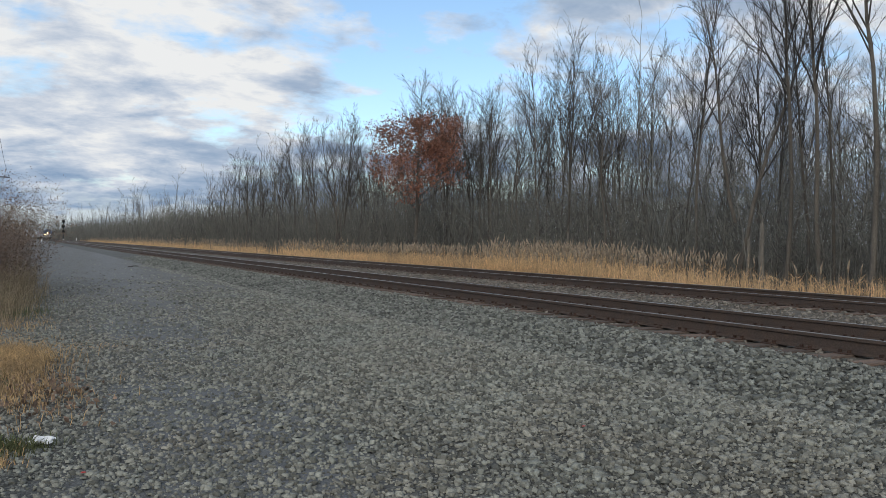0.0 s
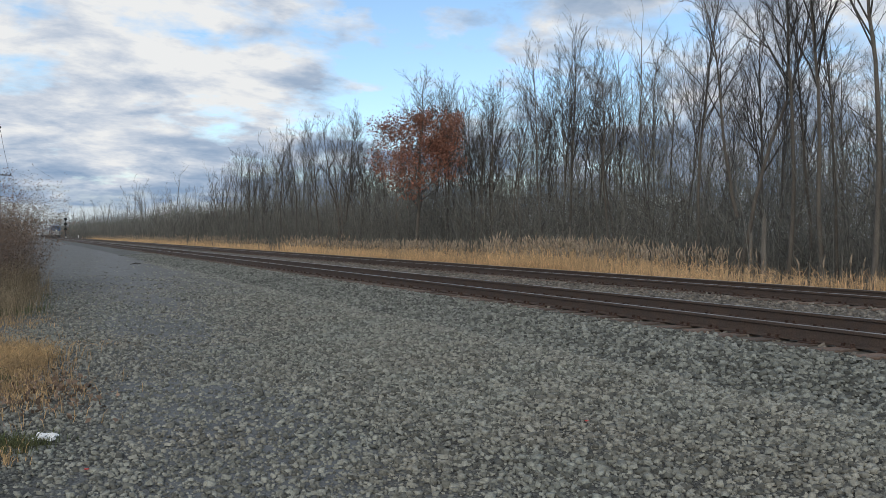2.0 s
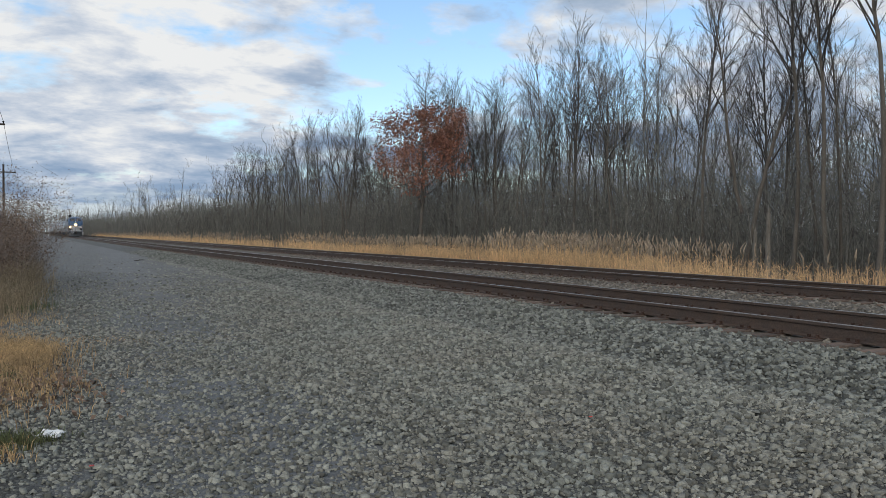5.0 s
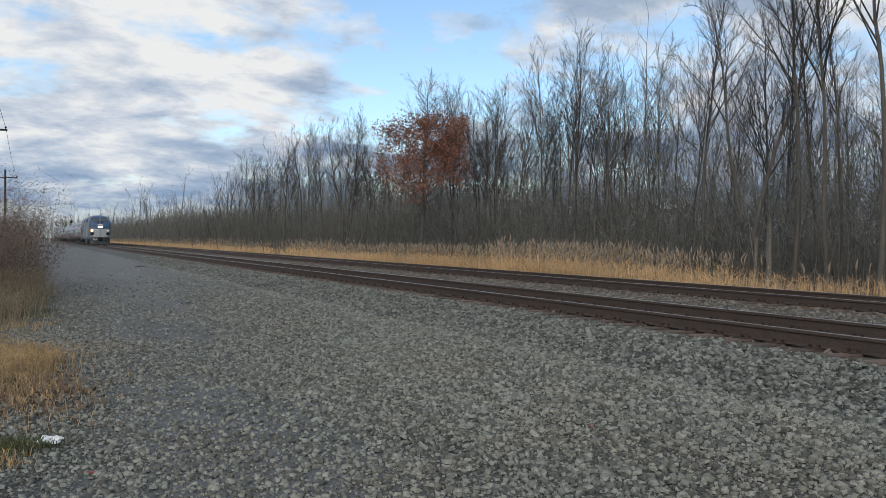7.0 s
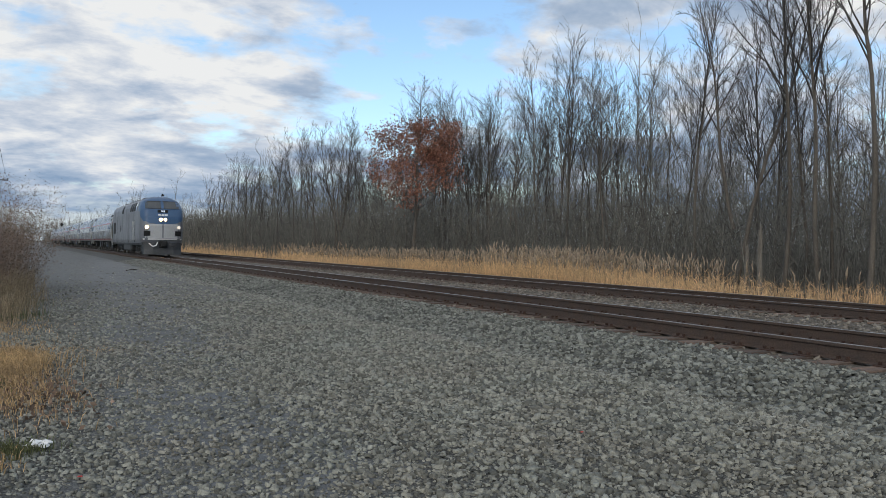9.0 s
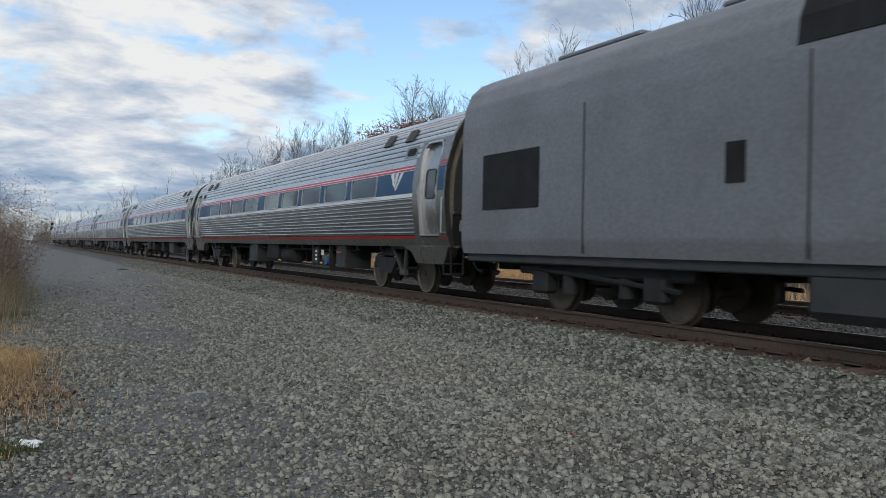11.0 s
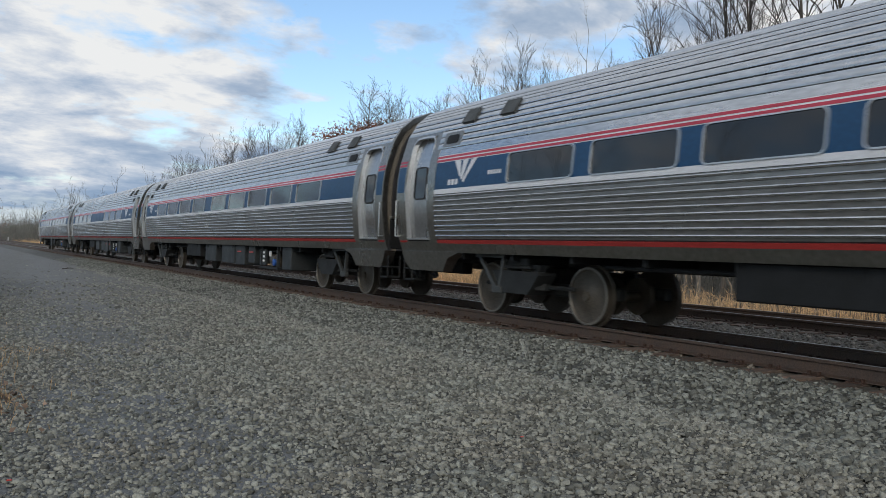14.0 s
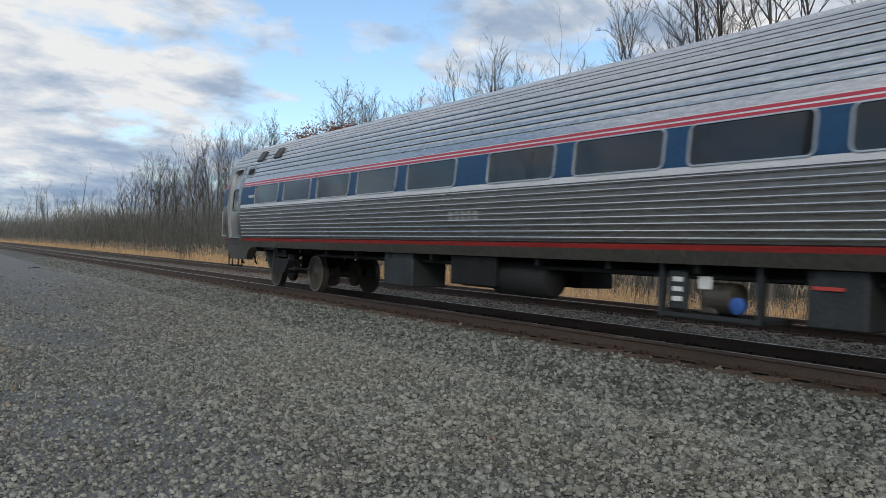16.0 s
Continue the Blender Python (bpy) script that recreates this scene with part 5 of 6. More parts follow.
def thicket():
    """Saplings and brush that close the view under the crowns."""
    gen = np.random.default_rng(9)
    n = 5000
    y = -25 + 190 * gen.random(n) ** 1.15
    x = 27.2 + 30 * gen.random(n) ** 1.6
    far = 1300
    y = np.concatenate([y, 120 + 700 * gen.random(far) ** 1.4])
    x = np.concatenate([x, 26.5 + 14 * gen.random(far) ** 1.5])
    n += far
    z = height(x, y)
    tall = gen.uniform(1.6, 5.6, n) * np.where(y > 150, 1.2, 1.0)
    rows = []
    p = np.stack([x, y, z], 1)
    d = np.stack([gen.normal(0, 0.16, n), gen.normal(0, 0.16, n), np.ones(n)], 1)
    r = np.where(y > 120, 0.035, gen.uniform(0.010, 0.026, n))
    q = p + d * tall[:, None] * 0.5
    e = q + (d + gen.normal(0, 0.18, (n, 3)) * [1, 1, 0.3]) * tall[:, None] * 0.5
    rows += [np.c_[p, q, r, r * 0.75], np.c_[q, e, r * 0.75, r * 0.35]]
    for k in range(6):
        t = gen.uniform(0.15, 0.95, (n, 1))
        b = np.where(t < 0.5, p + (q - p) * t * 2, q + (e - q) * (t - 0.5) * 2)
        a = gen.uniform(0, 2 * math.pi, n)
        g = b + np.stack([np.cos(a), np.sin(a), gen.uniform(0.1, 1.3, n)], 1) * (tall * gen.uniform(0.12, 0.32, n))[:, None]
        rows.append(np.c_[b, g, r * 0.45, r * 0.25])
    me = twiggy("thicket", np.concatenate(rows[:2]), np.concatenate(rows[2:]), THICKET)
    return tagged(new("thicket", me), "dark tangled brush and saplings under bare trees", "brush", kind="stuff")


def tangle():
    """The depth of the wood, too dense to see through: a tangle of thin twigs under the crowns."""
    gen = np.random.default_rng(5)
    n, deep, far = 60000, 66000, 38000
    y = np.concatenate([-70 + 240 * gen.random(n), -90 + 280 * gen.random(deep), 150 + 750 * gen.random(far) ** 2.0])
    x = np.concatenate([28.5 + 32 * gen.random(n) ** 1.2, 36 + 44 * gen.random(deep), np.interp(y[n + deep:], [150, 220, 350], [27, 24, 19]) + 22 * gen.random(far)])
    roll = 1 + 0.22 * np.sin(y * 0.15) * np.sin(y * 0.043 + 1)
    z = -1.0 + roll * np.concatenate([6.2 * gen.beta(1.25, 1.55, n), 12.0 * gen.beta(1.3, 1.6, deep), 7.6 * gen.beta(1.2, 1.6, far)])
    long = np.repeat([1.0, 1.7, 2.0], [n, deep, far])
    stout = np.repeat([1.0, 1.25, 2.0], [n, deep, far])
    n += deep + far
    d = np.stack([gen.normal(0, 0.5, n), gen.normal(0, 0.5, n), gen.normal(0.7, 0.5, n)], 1)
    d[:, 2] += 0.5 * (long - 1)
    d *= (long * gen.uniform(0.8, 1.9, n) / np.linalg.norm(d, axis=1))[:, None]
    p = np.stack([x, y, np.maximum(z, -0.9)], 1)
    r = gen.uniform(0.010, 0.026, n) * stout
    return tagged(new("tangle", raw_mesh("tangle", *spikes(np.c_[p - d / 2, p + d, r, r * 0.3]), THICKET)), "dark tangle of bare brush deep in the wood", "brush", kind="stuff")


def near_side_trees():
    """The trees on the yard's other side, which shade it and show in the coach windows."""
    gen = np.random.default_rng(12)
    kits = [grow(80 + i, tall=12.0 + i % 3, r0=0.13, clear=0.3, limbs=13, spread=0.55, depth=2, fine=0.75) for i in range(4)]
    for n in range(78):
        x, y = -14 - 24 * gen.random(), -50 + 210 * gen.random()
        k = int(gen.integers(4))
        if len(NEAR_MESHES) < 4:
            NEAR_MESHES.extend((raw_mesh("trunk", *tubes(q[0], 6), BARK, True), raw_mesh("crown", *tubes(q[1], 3), TWIG)) for q in kits)
        t = tagged(new("bare_tree"), "bare deciduous tree with grey bark across the yard", "tree", "trees across the yard")
        t.matrix_basis = Matrix.LocRotScale((x, y, float(height(x, y))), Euler((0, 0, gen.uniform(0, 6.28))), (1.15, 1.15, gen.uniform(1.0, 1.4)))
        part("trunk", NEAR_MESHES[k][0], BARK, t)
        part("crown", NEAR_MESHES[k][1], TWIG, t, "bare branches and twigs")


NEAR_MESHES = []
near_side_trees()
wood()
thicket()
tangle()


# ---- reeds ----
def reeds():
    gen = np.random.default_rng(21)
    n0, n1 = 16500, 6500
    y = np.concatenate([-12 + 75 * gen.random(n0) ** 1.1, 60 + 260 * gen.random(n1) ** 1.5])
    edge = 19.4 + 1.5 * np.sin(y * 0.19) + 0.8 * np.sin(y * 0.53 + 1)
    x = edge + 6.5 * gen.random(n0 + n1) ** 1.3
    # clumps and gaps
    dens = 0.5 + 0.5 * np.sin(y * 0.37 + 0.9 * np.sin(x * 0.8)) * np.sin(x * 0.6 + y * 0.11)
    keep = gen.random(n0 + n1) < 0.35 + 0.65 * dens
    x, y = x[keep], y[keep]
    n = len(x)
    z = height(x, y)
    tall = gen.uniform(1.05, 1.9, n) * (0.84 + 0.22 * np.sin(y * 0.23 + 0.6) * np.sin(y * 0.071))
    w = np.where(y > 60, 0.018, 0.007)
    a = gen.uniform(0, 2 * math.pi, n)
    lean = gen.uniform(0.02, 0.22, n) * tall
    p = np.stack([x, y, z], 1)
    m = p + np.stack([np.cos(a) * lean * 0.35, np.sin(a) * lean * 0.35, tall * 0.55], 1)
    t = p + np.stack([np.cos(a) * lean, np.sin(a) * lean, tall], 1)
    rows = [np.c_[p, m, w, w * 0.9], np.c_[m, t, w * 0.9, w * 0.5]]
    for k in range(2):
        s = gen.uniform(0.2, 0.9, (n, 1))
        b = np.where(s < 0.55, p + (m - p) * s / 0.55, m + (t - m) * (s - 0.55) / 0.45)
        c = gen.uniform(0, 2 * math.pi, n)
        ln = gen.uniform(0.18, 0.42, n)
        e = b + np.stack([np.cos(c) * ln * 0.6, np.sin(c) * ln * 0.6, ln * gen.uniform(0.1, 0.9, n)], 1)
        rows.append(np.c_[b, e, w * 1.3, w * 0.2])
    ob = tagged(new("reeds", twiggy("reeds", rows[0], np.concatenate(rows[1:]), REED)), "dense golden dry reeds in the ditch beside the tracks", "reeds", kind="stuff")
    pl = (gen.random(n) < 0.42) & (tall > 1.2)
    tp, aa, ww = t[pl], a[pl], np.where(y[pl] > 60, 1.5, 1.0)
    droop = np.stack([np.cos(aa) * 0.035, np.sin(aa) * 0.035, np.full(len(aa), 0.02)], 1)
    droop = droop * gen.uniform(0.6, 2.4, (len(aa), 1))
    ww = ww * gen.uniform(0.9, 1.9, len(aa))
    q1, q2, q3 = tp + [0, 0, 0.10], tp + droop + [0, 0, 0.19], tp + droop * 2.2 + [0, 0, 0.27]
    rows = [np.c_[tp - [0, 0, 0.04], q1, 0.008 * ww, 0.024 * ww], np.c_[q1, q2, 0.024 * ww, 0.018 * ww], np.c_[q2, q3, 0.018 * ww, 0.004 * ww]]
    tagged(new("reed_plumes", raw_mesh("reed_plumes", *tubes(np.concatenate(rows), 3), PLUME, True)), "grey feathery seed plumes on the dry reeds", "reeds", kind="stuff")
    return ob


reeds()


# ---- beside the gravel yard ----
def bush(x, y, tall, wide, seed, label, leafy=0.5, tone=None):
    gen, rng = np.random.default_rng(seed), random.Random(seed)
    rows, tips = [], []
    for k in range(int(32 * wide)):
        a = rng.uniform(0, 2 * math.pi)
        rad = wide * 0.45 * math.sqrt(rng.random())
        p = Vector((math.cos(a) * rad, math.sin(a) * rad, -0.1))
        d = Vector((math.cos(a) * rng.uniform(0.05, 0.5), math.sin(a) * rng.uniform(0.05, 0.5), 1)).normalized()
        ln, r = tall * rng.uniform(0.55, 1.0), rng.uniform(0.008, 0.02)
        for s in range(6):
            d = (d + Vector((rng.gauss(0, 0.13), rng.gauss(0, 0.13), rng.gauss(0, 0.05)))).normalized()
            q = p + d * ln / 6
            rows.append((*p, *q, r * (1 - s / 7), r * (1 - (s + 1) / 7)))
            for t in range(4):
                e = Vector((rng.gauss(0, 1), rng.gauss(0, 1), rng.uniform(-0.2, 1.2))).normalized()
                b = p.lerp(q, rng.random())
                c = b + e * rng.uniform(0.2, 0.55) * tall * 0.25
                rows.append((*b, *c, 0.004, 0.002))
                tips += [b.lerp(c, 0.4), b.lerp(c, 0.75), c]
                f = c + (e + Vector((rng.gauss(0, 0.5), rng.gauss(0, 0.5), 0.2))) * 0.16
                rows.append((*b.lerp(c, 0.6), *f, 0.003, 0.002))
                tips.append(f)
            p = q
    b = tagged(new("roadside_bush"), label, "bush", "bushes along the gravel")
    b.location = (x + (0.42 if y < 28 else -0.65), y, float(height(x, y)))
    part("branchwork", raw_mesh("branchwork", *spikes(rows), CANE), CANE, b, "tangled brown stems")
    tp = np.array([tuple(t) for t in tips])
    chance = 0.9 * leafy * np.clip(1.5 - tp[:, 2] / tall, 0.12, 1.0)
    tp = np.repeat(tp[gen.random(len(tp)) < chance], 3, 0)
    tp = tp + gen.normal(0, 0.06, tp.shape)
    part("leaves", leaves("leaves", tp, 0.018, tone or LEAF_BROWN, gen), tone or LEAF_BROWN, b, "withered reddish brown leaves")


RUSTY = "tangled bush with withered reddish brown leaves beside the gravel"
for bx, by, bt, bw, bs, lf in ((-1.75, 22.0, 3.3, 2.4, 1, 0.85), (-1.3, 26.5, 3.4, 2.6, 2, 0.75), (-0.75, 31.5, 3.0, 2.4, 3, 0.6), (-2.4, 18.8, 2.5, 2.2, 4, 0.9), (-1.0, 38.0, 2.6, 2.4, 5, 0.6), (-0.9, 46.0, 2.4, 2.6, 6, 0.6),
                               (-2.4, 30.0, 3.6, 2.6, 7, 0.5), (-0.7, 57.0, 2.5, 2.6, 8, 0.6), (-0.6, 70.0, 2.6, 2.8, 9, 0.6), (-0.4, 86.0, 2.8, 2.8, 10, 0.6), (-3.2, 24.5, 3.6, 2.6, 11, 0.7), (-3.4, 16.4, 2.4, 2.2, 12, 0.9)):
    bush(bx, by, bt, bw, bs, RUSTY, lf)


def blades(name, spots, mat, label, seed, category="grass"):
    """Grass: spots of (x, y, reach along x, reach along y, blades, height)."""
    gen = np.random.default_rng(seed)
    rows = []
    for x, y, wx, wy, n, tall in spots:
        px, py = x + gen.normal(0, wx / 2, n), y + gen.normal(0, wy / 2, n)
        p = np.stack([px, py, height(px, py) - 0.01], 1)
        a = gen.uniform(0, 2 * math.pi, n)
        h = tall * gen.uniform(0.4, 1.15, n)
        out = np.stack([np.cos(a), np.sin(a), np.zeros(n)], 1) * (h * gen.uniform(0.1, 0.8, n))[:, None]
        m = p + out * 0.35 + np.stack([0 * h, 0 * h, h * 0.65], 1)
        e = p + out + np.stack([0 * h, 0 * h, h * gen.uniform(0.7, 1.0, n)], 1)
        w = gen.uniform(0.0018, 0.0042, n)
        rows += [np.c_[p, m, w, w * 0.8], np.c_[m, e, w * 0.8, w * 0.2]]
    me = twiggy(name, np.concatenate(rows[0::2]), np.concatenate(rows[1::2]), mat)
    return tagged(new(name, me), label, category, kind="stuff")


blades("dry_grass", [(-0.45, 9.9, 0.75, 1.6, 2600, 0.22), (-0.05, 10.6, 0.35, 0.9, 1500, 0.20), (-0.15, 8.4, 0.6, 1.2, 900, 0.13), (0.55, 11.9, 0.9, 0.5, 900, 0.035), (-0.5, 12.6, 0.9, 1.1, 900, 0.07),
                     (-0.5, 15.2, 1.0, 1.6, 1100, 0.09), (-0.2, 6.0, 0.2, 0.3, 160, 0.10)],
       STRAW, "tufts of dry yellow grass at the gravel's edge", 31)
blades("withered_grass", [(-0.85, 17.5, 0.9, 3.0, 2400, 0.55), (-0.50, 23.0, 0.8, 5.0, 3200, 0.8), (-0.45, 32.0, 0.7, 8.0, 2200, 0.75), (-0.7, 48.0, 0.8, 14.0, 1500, 0.7)],
       WITHERED, "tall withered brown grass under the bushes", 34)
blades("green_weeds", [(-0.12, 6.32, 0.28, 0.22, 620, 0.10), (-0.5, 9.0, 0.4, 0.7, 420, 0.18), (-0.35, 17.2, 0.8, 1.4, 900, 0.16), (0.0, 21.0, 0.6, 2.2, 500, 0.12), (-0.9, 20.5, 0.9, 3.0, 900, 0.4)],
       GRASS, "low green weeds among dry grass", 32, "weeds")


def brown_weeds():
    gen = np.random.default_rng(33)
    c = np.stack([gen.normal(-0.05, 0.32, 700), gen.normal(8.6, 0.75, 700), np.zeros(700)], 1)
    c[:, 2] = height(c[:, 0], c[:, 1]) + gen.uniform(0.005, 0.07, 700)
    tagged(new("fallen_leaves", leaves("fallen_leaves", c, 0.028, LEAF_BROWN, gen)), "brown fallen leaves in the dry grass", "leaves", kind="stuff")


brown_weeds()


def crumpled(name, x, y, size, mat, label, seed, category):
    g = random.Random(seed)
    bm = bmesh.new()
    bmesh.ops.create_icosphere(bm, subdivisions=2, radius=1)
    for v in bm.verts:
        k = 0.6 + 0.55 * noise.noise(v.co * 1.7 + Vector((seed, 0, 0))) + 0.12 * g.random()
        v.co = Vector((v.co.x * k * size * 1.5, v.co.y * k * size, (v.co.z * k * 0.55 + 0.35) * size))
    me = bpy.data.meshes.new(name)
    bm.to_mesh(me)
    bm.free()
    me.materials.append(mat)
    ob = tagged(new(name, me), label, category)
    ob.location = (x, y, float(height(x, y)) + 0.015)
    return ob


crumpled("paper_litter", 0.13, 6.36, 0.075, PAPER, "crumpled white paper litter lying on the gravel", 5, "litter")
crumpled("red_fragment", 3.95, 5.23, 0.014, TAG_RED, "small red plastic fragment among the stones", 8, "litter")
crumpled("red_fragment", 0.34, 5.5, 0.014, TAG_RED, "small red plastic fragment among the stones", 9, "litter")


def fallen_stick():
    g = Geo()
    pts = [(0, 0, 0.05), (0.35, 0.25, 0.09), (0.7, 0.3, 0.13), (1.05, 0.62, 0.1)]
    for a, b in zip(pts, pts[1:]):
        g.tube(a, b, 0.045, 0.035, 6)
    g.tube(pts[1], (0.5, -0.15, 0.22), 0.03, 0.015, 5)
    ob = tagged(new("fallen_stick", g.mesh("fallen_stick", POLE)), "dark broken stick lying on the gravel", "stick")
    ob.matrix_basis = pose(4.6, 42.7, float(height(4.6, 42.7)) + 0.01) @ Matrix.Scale(0.5, 4)


fallen_stick()


def snag(x, y, tall, r, seed):
    g, rng = Geo(), random.Random(seed)
    p, rr = Vector((0, 0, -0.2)), r
    for k in range(5):
        q = p + Vector((rng.gauss(0, 0.03), rng.gauss(0, 0.03), (tall + 0.2) / 5))
        g.tube(p, q, rr, rr * 0.93, 8)
        p, rr = q, rr * 0.93
    g.tube(p, p + Vector((r * 0.5, 0, r * 1.6)), rr * 0.6, 0.01, 5)
    ob = tagged(new("dead_snag", g.mesh("dead_snag", SNAG)), "pale broken dead trunk standing in the reeds", "dead tree", "dead snags")
    ob.location = (x, y, float(height(x, y)))


SNAG = material("bleached_wood", (0.185, 0.165, 0.14), 0.9, scale=2, amount=0.35, fine=30, bump=0.5, stretch=(4, 4, 0.4))
snag(25.6, 22.7, 2.85, 0.12, 1)
snag(25.6, 23.5, 2.2, 0.09, 2)
snag(27.2, 37.6, 2.6, 0.08, 3)
snag(26.5, 35.6, 1.9, 0.07, 4)


# ---- along the line ----
def wire(parent, p0, p1, sag, r=0.012):
    g, n, m = Geo(), 5, 14
    for k in range(m + 1):
        t = k / m
        q = Vector(p0).lerp(Vector(p1), t) - Vector((0, 0, 4 * sag * t * (1 - t)))
        g.v += [(q.x + r * math.cos(2 * math.pi * i / n), q.y, q.z + r * math.sin(2 * math.pi * i / n)) for i in range(n)]
    g.f += [(k * n + i, k * n + (i + 1) % n, (k + 1) * n + (i + 1) % n, (k + 1) * n + i) for k in range(m) for i in range(n)]
    return part("wire", g, UNDER, parent, "sagging black wire")


def utility_pole(x, y, following):
    p = tagged(new("utility_pole"), "dark wooden utility pole with crossarm and insulators", "utility pole", "utility poles")
    p.location = (x, y, float(height(x, y)))
    part("pole", Geo().tube((0, 0, -0.3), (0, 0, 9.0), 0.15, 0.10, 10), POLE, p)
    part("crossarm", Geo().box(-1.25, 1.25, -0.14, -0.04, 8.05, 8.17, 0.015), POLE, p)
    part("brace", Geo().tube((-0.7, -0.09, 8.05), (0, -0.09, 7.3), 0.02, n=5).tube((0.7, -0.09, 8.05), (0, -0.09, 7.3), 0.02, n=5), POLE, p)
    for dx in (-1.15, 1.15, 0.75):
        part("insulator", Geo().lathe((dx, -0.09, 8.17), (0, 0, 1), [(0, 0.03), (0.06, 0.03), (0.07, 0.06), (0.12, 0.06), (0.16, 0.03)], 10), UNDER, p)
    for dx in (-1.15, 1.15):
        wire(p, (dx, -0.09, 8.33), (dx, following - 0.09, 8.33), 0.5)
    return p


for py in (12.0, 58.0, 104.0):
    utility_pole(-2.55, py, 46.0)


def signal(x, y):
    s = tagged(new("signal_mast"), "grey railway signal mast with three black heads", "railway signal")
    s.location = (x, y, float(height(x, y)))
    part("base", Geo().box(-0.4, 0.4, -0.4, 0.4, -0.2, 0.9, 0.03), CLEAN, s, "pale concrete base")
    part("mast", Geo().tube((0, 0, 0.8), (0, 0, 9.6), 0.13, 0.1, 10), BOX, s)
    part("ladder", Geo().tube((-0.25, 0.5, 0.3), (-0.25, 0.2, 9.3), 0.03, n=5).tube((0.25, 0.5, 0.3), (0.25, 0.2, 9.3), 0.03, n=5), BOX, s)
    for z in (9.2, 6.9, 4.4):
        part("signal_head", Geo().lathe((0, -0.15, z), (0, -1, 0), [(0, 0.3), (0.1, 0.75), (0.14, 0.75), (0.14, 0.3), (0.3, 0.25)], 20), UNDER, s, "round black signal head")


signal(17.3, 430.0)


def marker(x, y, tall):
    m = tagged(new("marker_post"), "short white marker post beside the track", "marker post", "marker posts")
    m.location = (x, y, float(height(x, y)))
    part("post", Geo().box(-0.13, 0.13, -0.13, 0.13, -0.2, tall, 0.02), CLEAN, m)
    part("cap", Geo().box(-0.17, 0.17, -0.17, 0.17, tall, tall + 0.12, 0.02), CLEAN, m)


marker(17.4, 326.0, 1.5)
marker(5.6, 300.0, 1.0)


# ---- ties and stones ----
def build_ties():
    tie = Geo().box(-0.56, GAUGE + 0.56, -0.11, 0.11, -0.36, -0.188, 0.012).mesh("tie", TIE)
    plate = Geo().box(-0.17, 0.17, -0.095, 0.095, -0.188, -0.176, 0.003)
    for dx, dy in ((-0.09, -0.06), (-0.09, 0.06), (0.09, -0.06), (0.09, 0.06)):
        plate.box(dx - 0.016, dx + 0.016, dy - 0.016, dy + 0.016, -0.176, -0.140)
    plate = plate.mesh("tie_plate", PLATE)
    rest = Geo()
    for track, x0 in zip(tracks, (NEAR_RAIL, FAR_RAIL)):
        gen = random.Random(int(x0 * 100))
        for k in range(-60, 600):
            y = k * 0.52 + gen.gauss(0, 0.012)
            if -6 <= y < 70:
                t = part("tie", tie, TIE, track)
                t.matrix_basis = pose(x0 + gen.gauss(0, 0.02), y, gen.gauss(0, 0.004), 0, 0, gen.gauss(0, 0.5))
                for dx in (0, GAUGE):
                    part("tie_plate", plate, PLATE, t).location = (dx, 0, 0)
            else:
                rest.box(x0 - 0.56, x0 + GAUGE + 0.56, y - 0.11, y + 0.11, -0.36, -0.188)
        part("far_ties", rest, TIE, track, "weathered wooden ties").update_tag()
        rest = Geo()


def stones(name, x, y, size, flat, label, seed, mat=STONE):
    """Angular stones: dented blocks lying flat, each turned and tilted its own way."""
    gen = np.random.default_rng(seed)
    n = len(x)
    cube = np.array([(a, b, c) for a in (-1, 1) for b in (-1, 1) for c in (-1, 1)], float)
    v = cube[None] * gen.uniform(0.55, 1.1, (n, 8, 3)) + gen.normal(0, 0.16, (n, 8, 3))
    v[:, :, 0] *= gen.uniform(0.9, 1.7, (n, 1))
    v[:, :, 2] *= flat * gen.uniform(0.6, 1.3, (n, 1))
    v *= size[:, None, None] / 2
    ax, ay, az = gen.normal(0, 0.3, n), gen.normal(0, 0.3, n), gen.uniform(0, 2 * math.pi, n)

    def turn(v, a, i, j):
        c, s = np.cos(a)[:, None], np.sin(a)[:, None]
        p, q = v[:, :, i].copy(), v[:, :, j].copy()
        v[:, :, i], v[:, :, j] = c * p - s * q, s * p + c * q

    turn(v, az, 0, 1)
    turn(v, ax, 1, 2)
    turn(v, ay, 0, 2)
    v += np.stack([x, y, height(x, y) + size * flat * 0.30 * gen.uniform(0.1, 1.7, n)], 1)[:, None]
    quad = np.array([(0, 1, 3, 2), (4, 6, 7, 5), (0, 4, 5, 1), (2, 3, 7, 6), (1, 5, 7, 3)])
    f = (np.arange(n)[:, None, None] * 8 + quad[None]).reshape(-1, 4)
    return tagged(new(name, raw_mesh(name, v.reshape(-1, 3), f, mat)), label, "gravel", kind="stuff")


def scatter(seed, x0, x1, y0, y1, density, count):
    """Random places in a rectangle, kept by a density from 0 to 1."""
    gen = np.random.default_rng(seed)
    x, y = gen.uniform(x0, x1, count), gen.uniform(y0, y1, count)
    keep = gen.random(count) < density(x, y)
    return x[keep], y[keep], gen


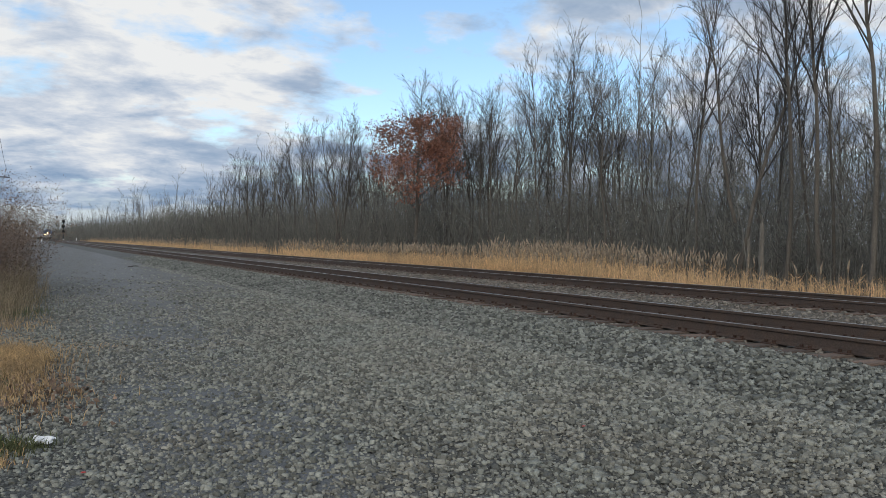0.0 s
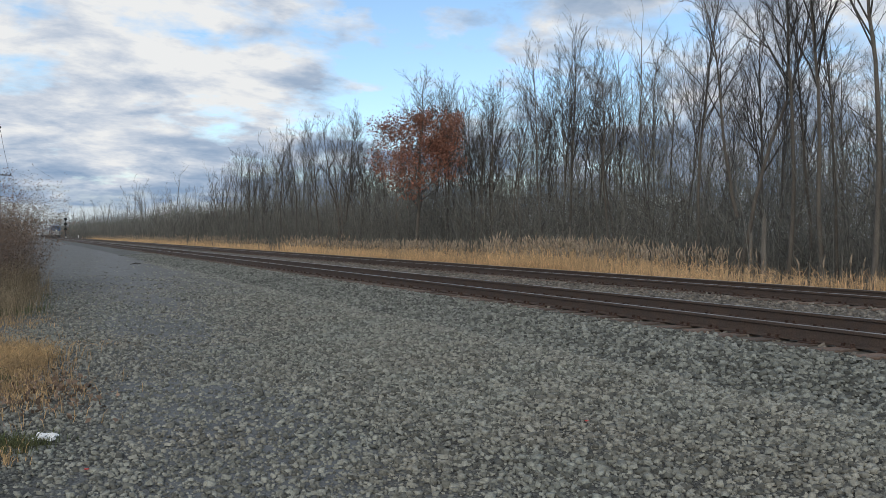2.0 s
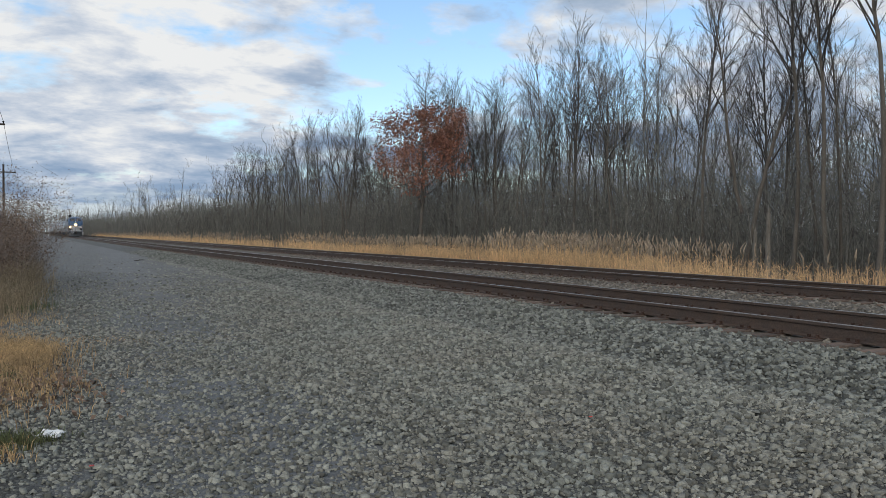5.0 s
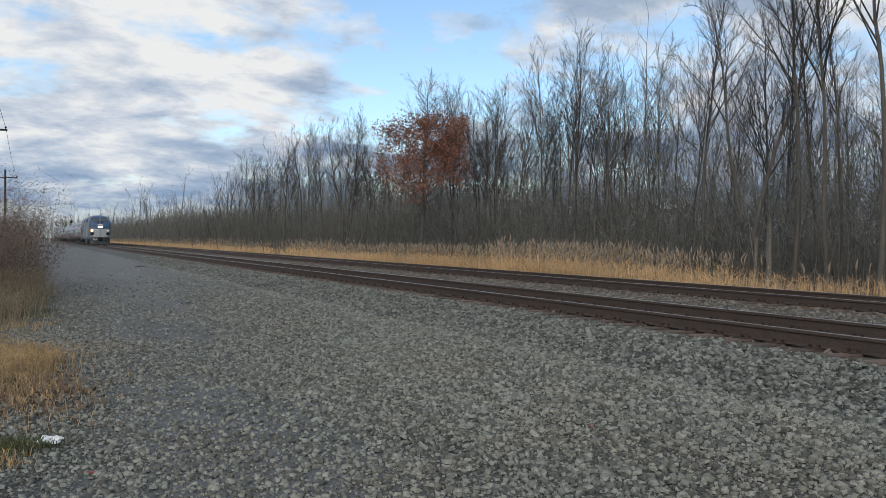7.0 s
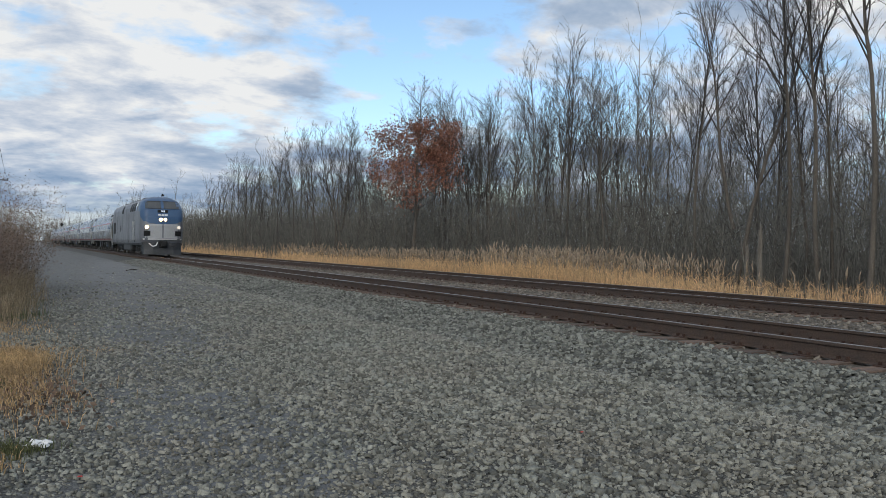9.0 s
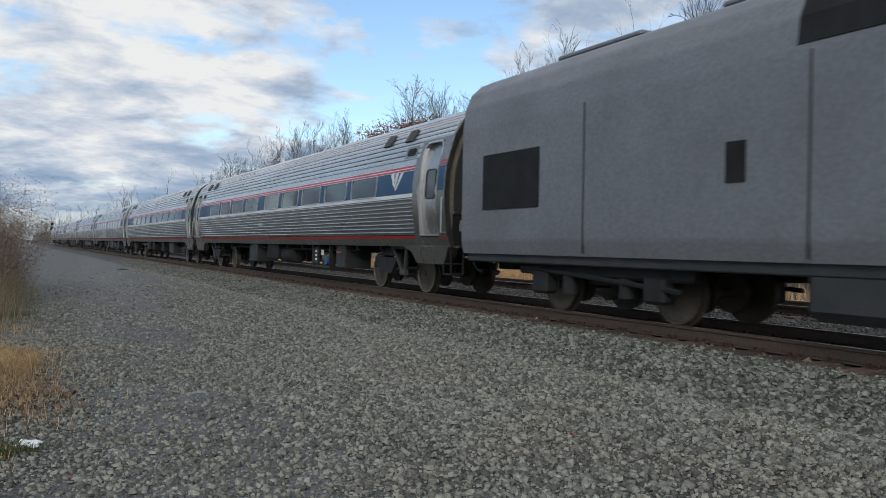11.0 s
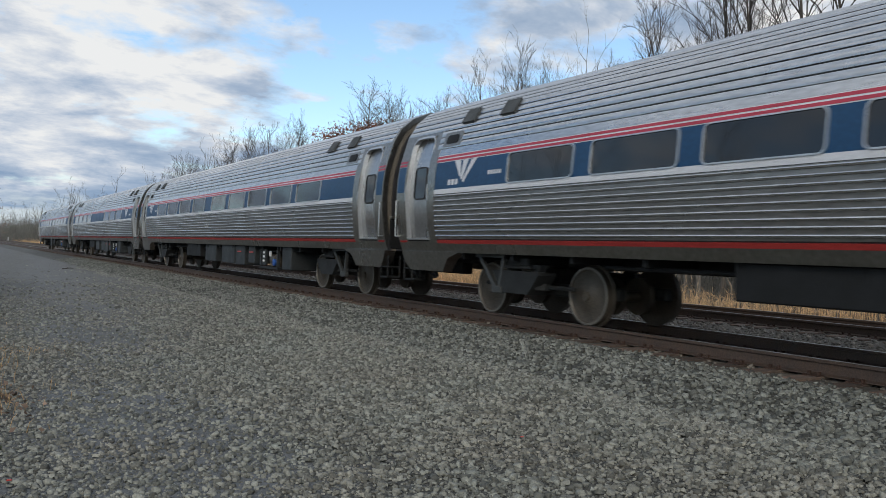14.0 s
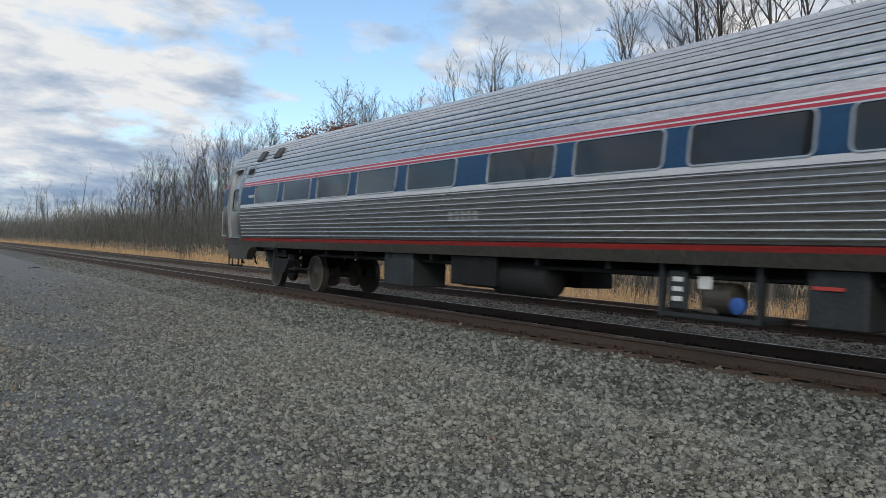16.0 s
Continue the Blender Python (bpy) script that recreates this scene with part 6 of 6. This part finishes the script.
def yard_density(x, y):
    r = np.hypot(x - 1.5, y)
    d = np.interp(r, [0, 8, 11, 16, 24, 34, 62], [1.0, 1.0, 0.62, 0.28, 0.08, 0.006, 0.0])
    worn = 0.5 + 0.5 * np.sin(x * 1.1 - 0.25 * y + 1.2 * np.sin(y * 0.35))
    path = np.exp(-((x - 1.0 - 0.07 * y) / 0.95) ** 2) * np.clip(0.55 + 0.6 * np.sin(y * 0.9 + x), 0.25, 1)
    grassy = np.clip((x + 0.35 + 0.3 * np.sin(y * 1.1)) / 0.5, 0.06, 1)
    return d * (0.72 + 0.28 * worn) * (1 - 0.72 * path) * grassy


sx, sy, sg_ = scatter(51, -1.2, 5.85, 2.6, 75, yard_density, 640000)
ssize = np.interp(sx, [0, 2.5, 5.0, 6.0], [0.015, 0.018, 0.021, 0.020]) * np.clip(sg_.lognormal(0, 0.42, len(sx)), 0.5, 2.3) * np.interp(sy, [0, 14, 40, 75], [1, 1.15, 1.3, 1.3])
stones("gravel", sx, sy, ssize, 0.82, "loose angular grey-green crushed stone covering the yard", 52)


def ridge_density(x, y):
    mid = 5.72 + 0.10 * np.sin(y * 0.8) + 0.06 * np.sin(y * 2.1)
    return np.exp(-((x - mid) / 0.17) ** 2) * np.interp(y, [0, 12, 25, 46], [1.0, 0.8, 0.35, 0.1]) * (0.55 + 0.45 * np.sin(y * 1.7 + 1.0) ** 2)


px_, py_, pg_ = scatter(55, 5.2, 6.3, 2.0, 46, ridge_density, 105000)
stones("pale_gravel_ridge", px_, py_, 0.019 * np.clip(pg_.lognormal(0, 0.4, len(px_)), 0.5, 2.2), 0.75, "low ridge of pale small stones along the ballast's foot", 56, PALE_STONE)
hx_, hy_, hg_ = scatter(57, 5.8, 7.95, 0.5, 62, lambda x, y: np.interp(x, [5.8, 6.15], [0.25, 1.0]) * np.interp(y, [0, 10, 20, 36, 62], [1.0, 0.85, 0.45, 0.2, 0.08]), 68000)
stones("shoulder_ballast", hx_, hy_, 0.034 * np.clip(hg_.lognormal(0, 0.32, len(hx_)), 0.55, 1.9), 0.78, "coarse dark grey-green ballast on the track's shoulder", 58, SHOULDER_STONE)
bx_, by_, bg_ = scatter(53, 7.75, 17.6, -4, 44, lambda x, y: np.interp(x, [7.75, 8.3, 8.6], [0.35, 0.35, 1.0]) * np.interp(y, [-4, 18, 44], [1.0, 0.8, 0.3]) * np.where(np.abs(x - 12) < 5.2, 1, 0.7), 36000)
off = np.minimum.reduce([np.abs(bx_ - r) for r in (NEAR_RAIL, NEAR_RAIL + GAUGE, FAR_RAIL, FAR_RAIL + GAUGE)])
on_tie = (np.abs(((by_ / 0.52 + 0.5) % 1) - 0.5) * 0.52 < 0.13) & ((np.abs(bx_ - NEAR_RAIL - GAUGE / 2) < 1.3) | (np.abs(bx_ - FAR_RAIL - GAUGE / 2) < 1.3))
kp = (off > 0.1) & (~on_tie | (bg_.random(len(bx_)) < 0.12))
stones("track_ballast", bx_[kp], by_[kp], bg_.uniform(0.03, 0.06, int(kp.sum())), 0.7, "angular crushed stone ballast between ties and rails", 54, BED_STONE)
build_ties()


# ---- what moves ----
def motions():
    times = [float(t) for t in range(0, 17)]
    x = NEAR_RAIL + GAUGE / 2
    for k, car in enumerate(COACHES):
        walk(car, [(t, pose(x, TAIL - PITCH * (k + 0.5) + SPEED * (16 - t), 0)) for t in times])
    walk(LOCOMOTIVE, [(t, pose(x, TAIL - PITCH * CARS - LOCO / 2 + SPEED * (16 - t), 0)) for t in times])
    # the wheels turn with the train's way, under a quarter turn from row to row
    for w in WHEELSETS:
        at = w.location.copy()
        walk(w, [(k / FPS, Matrix.Translation(at) @ Matrix.Rotation(radians(72.0 * k), 4, "X")) for k in range(0, 16 * FPS + 1)])


motions()
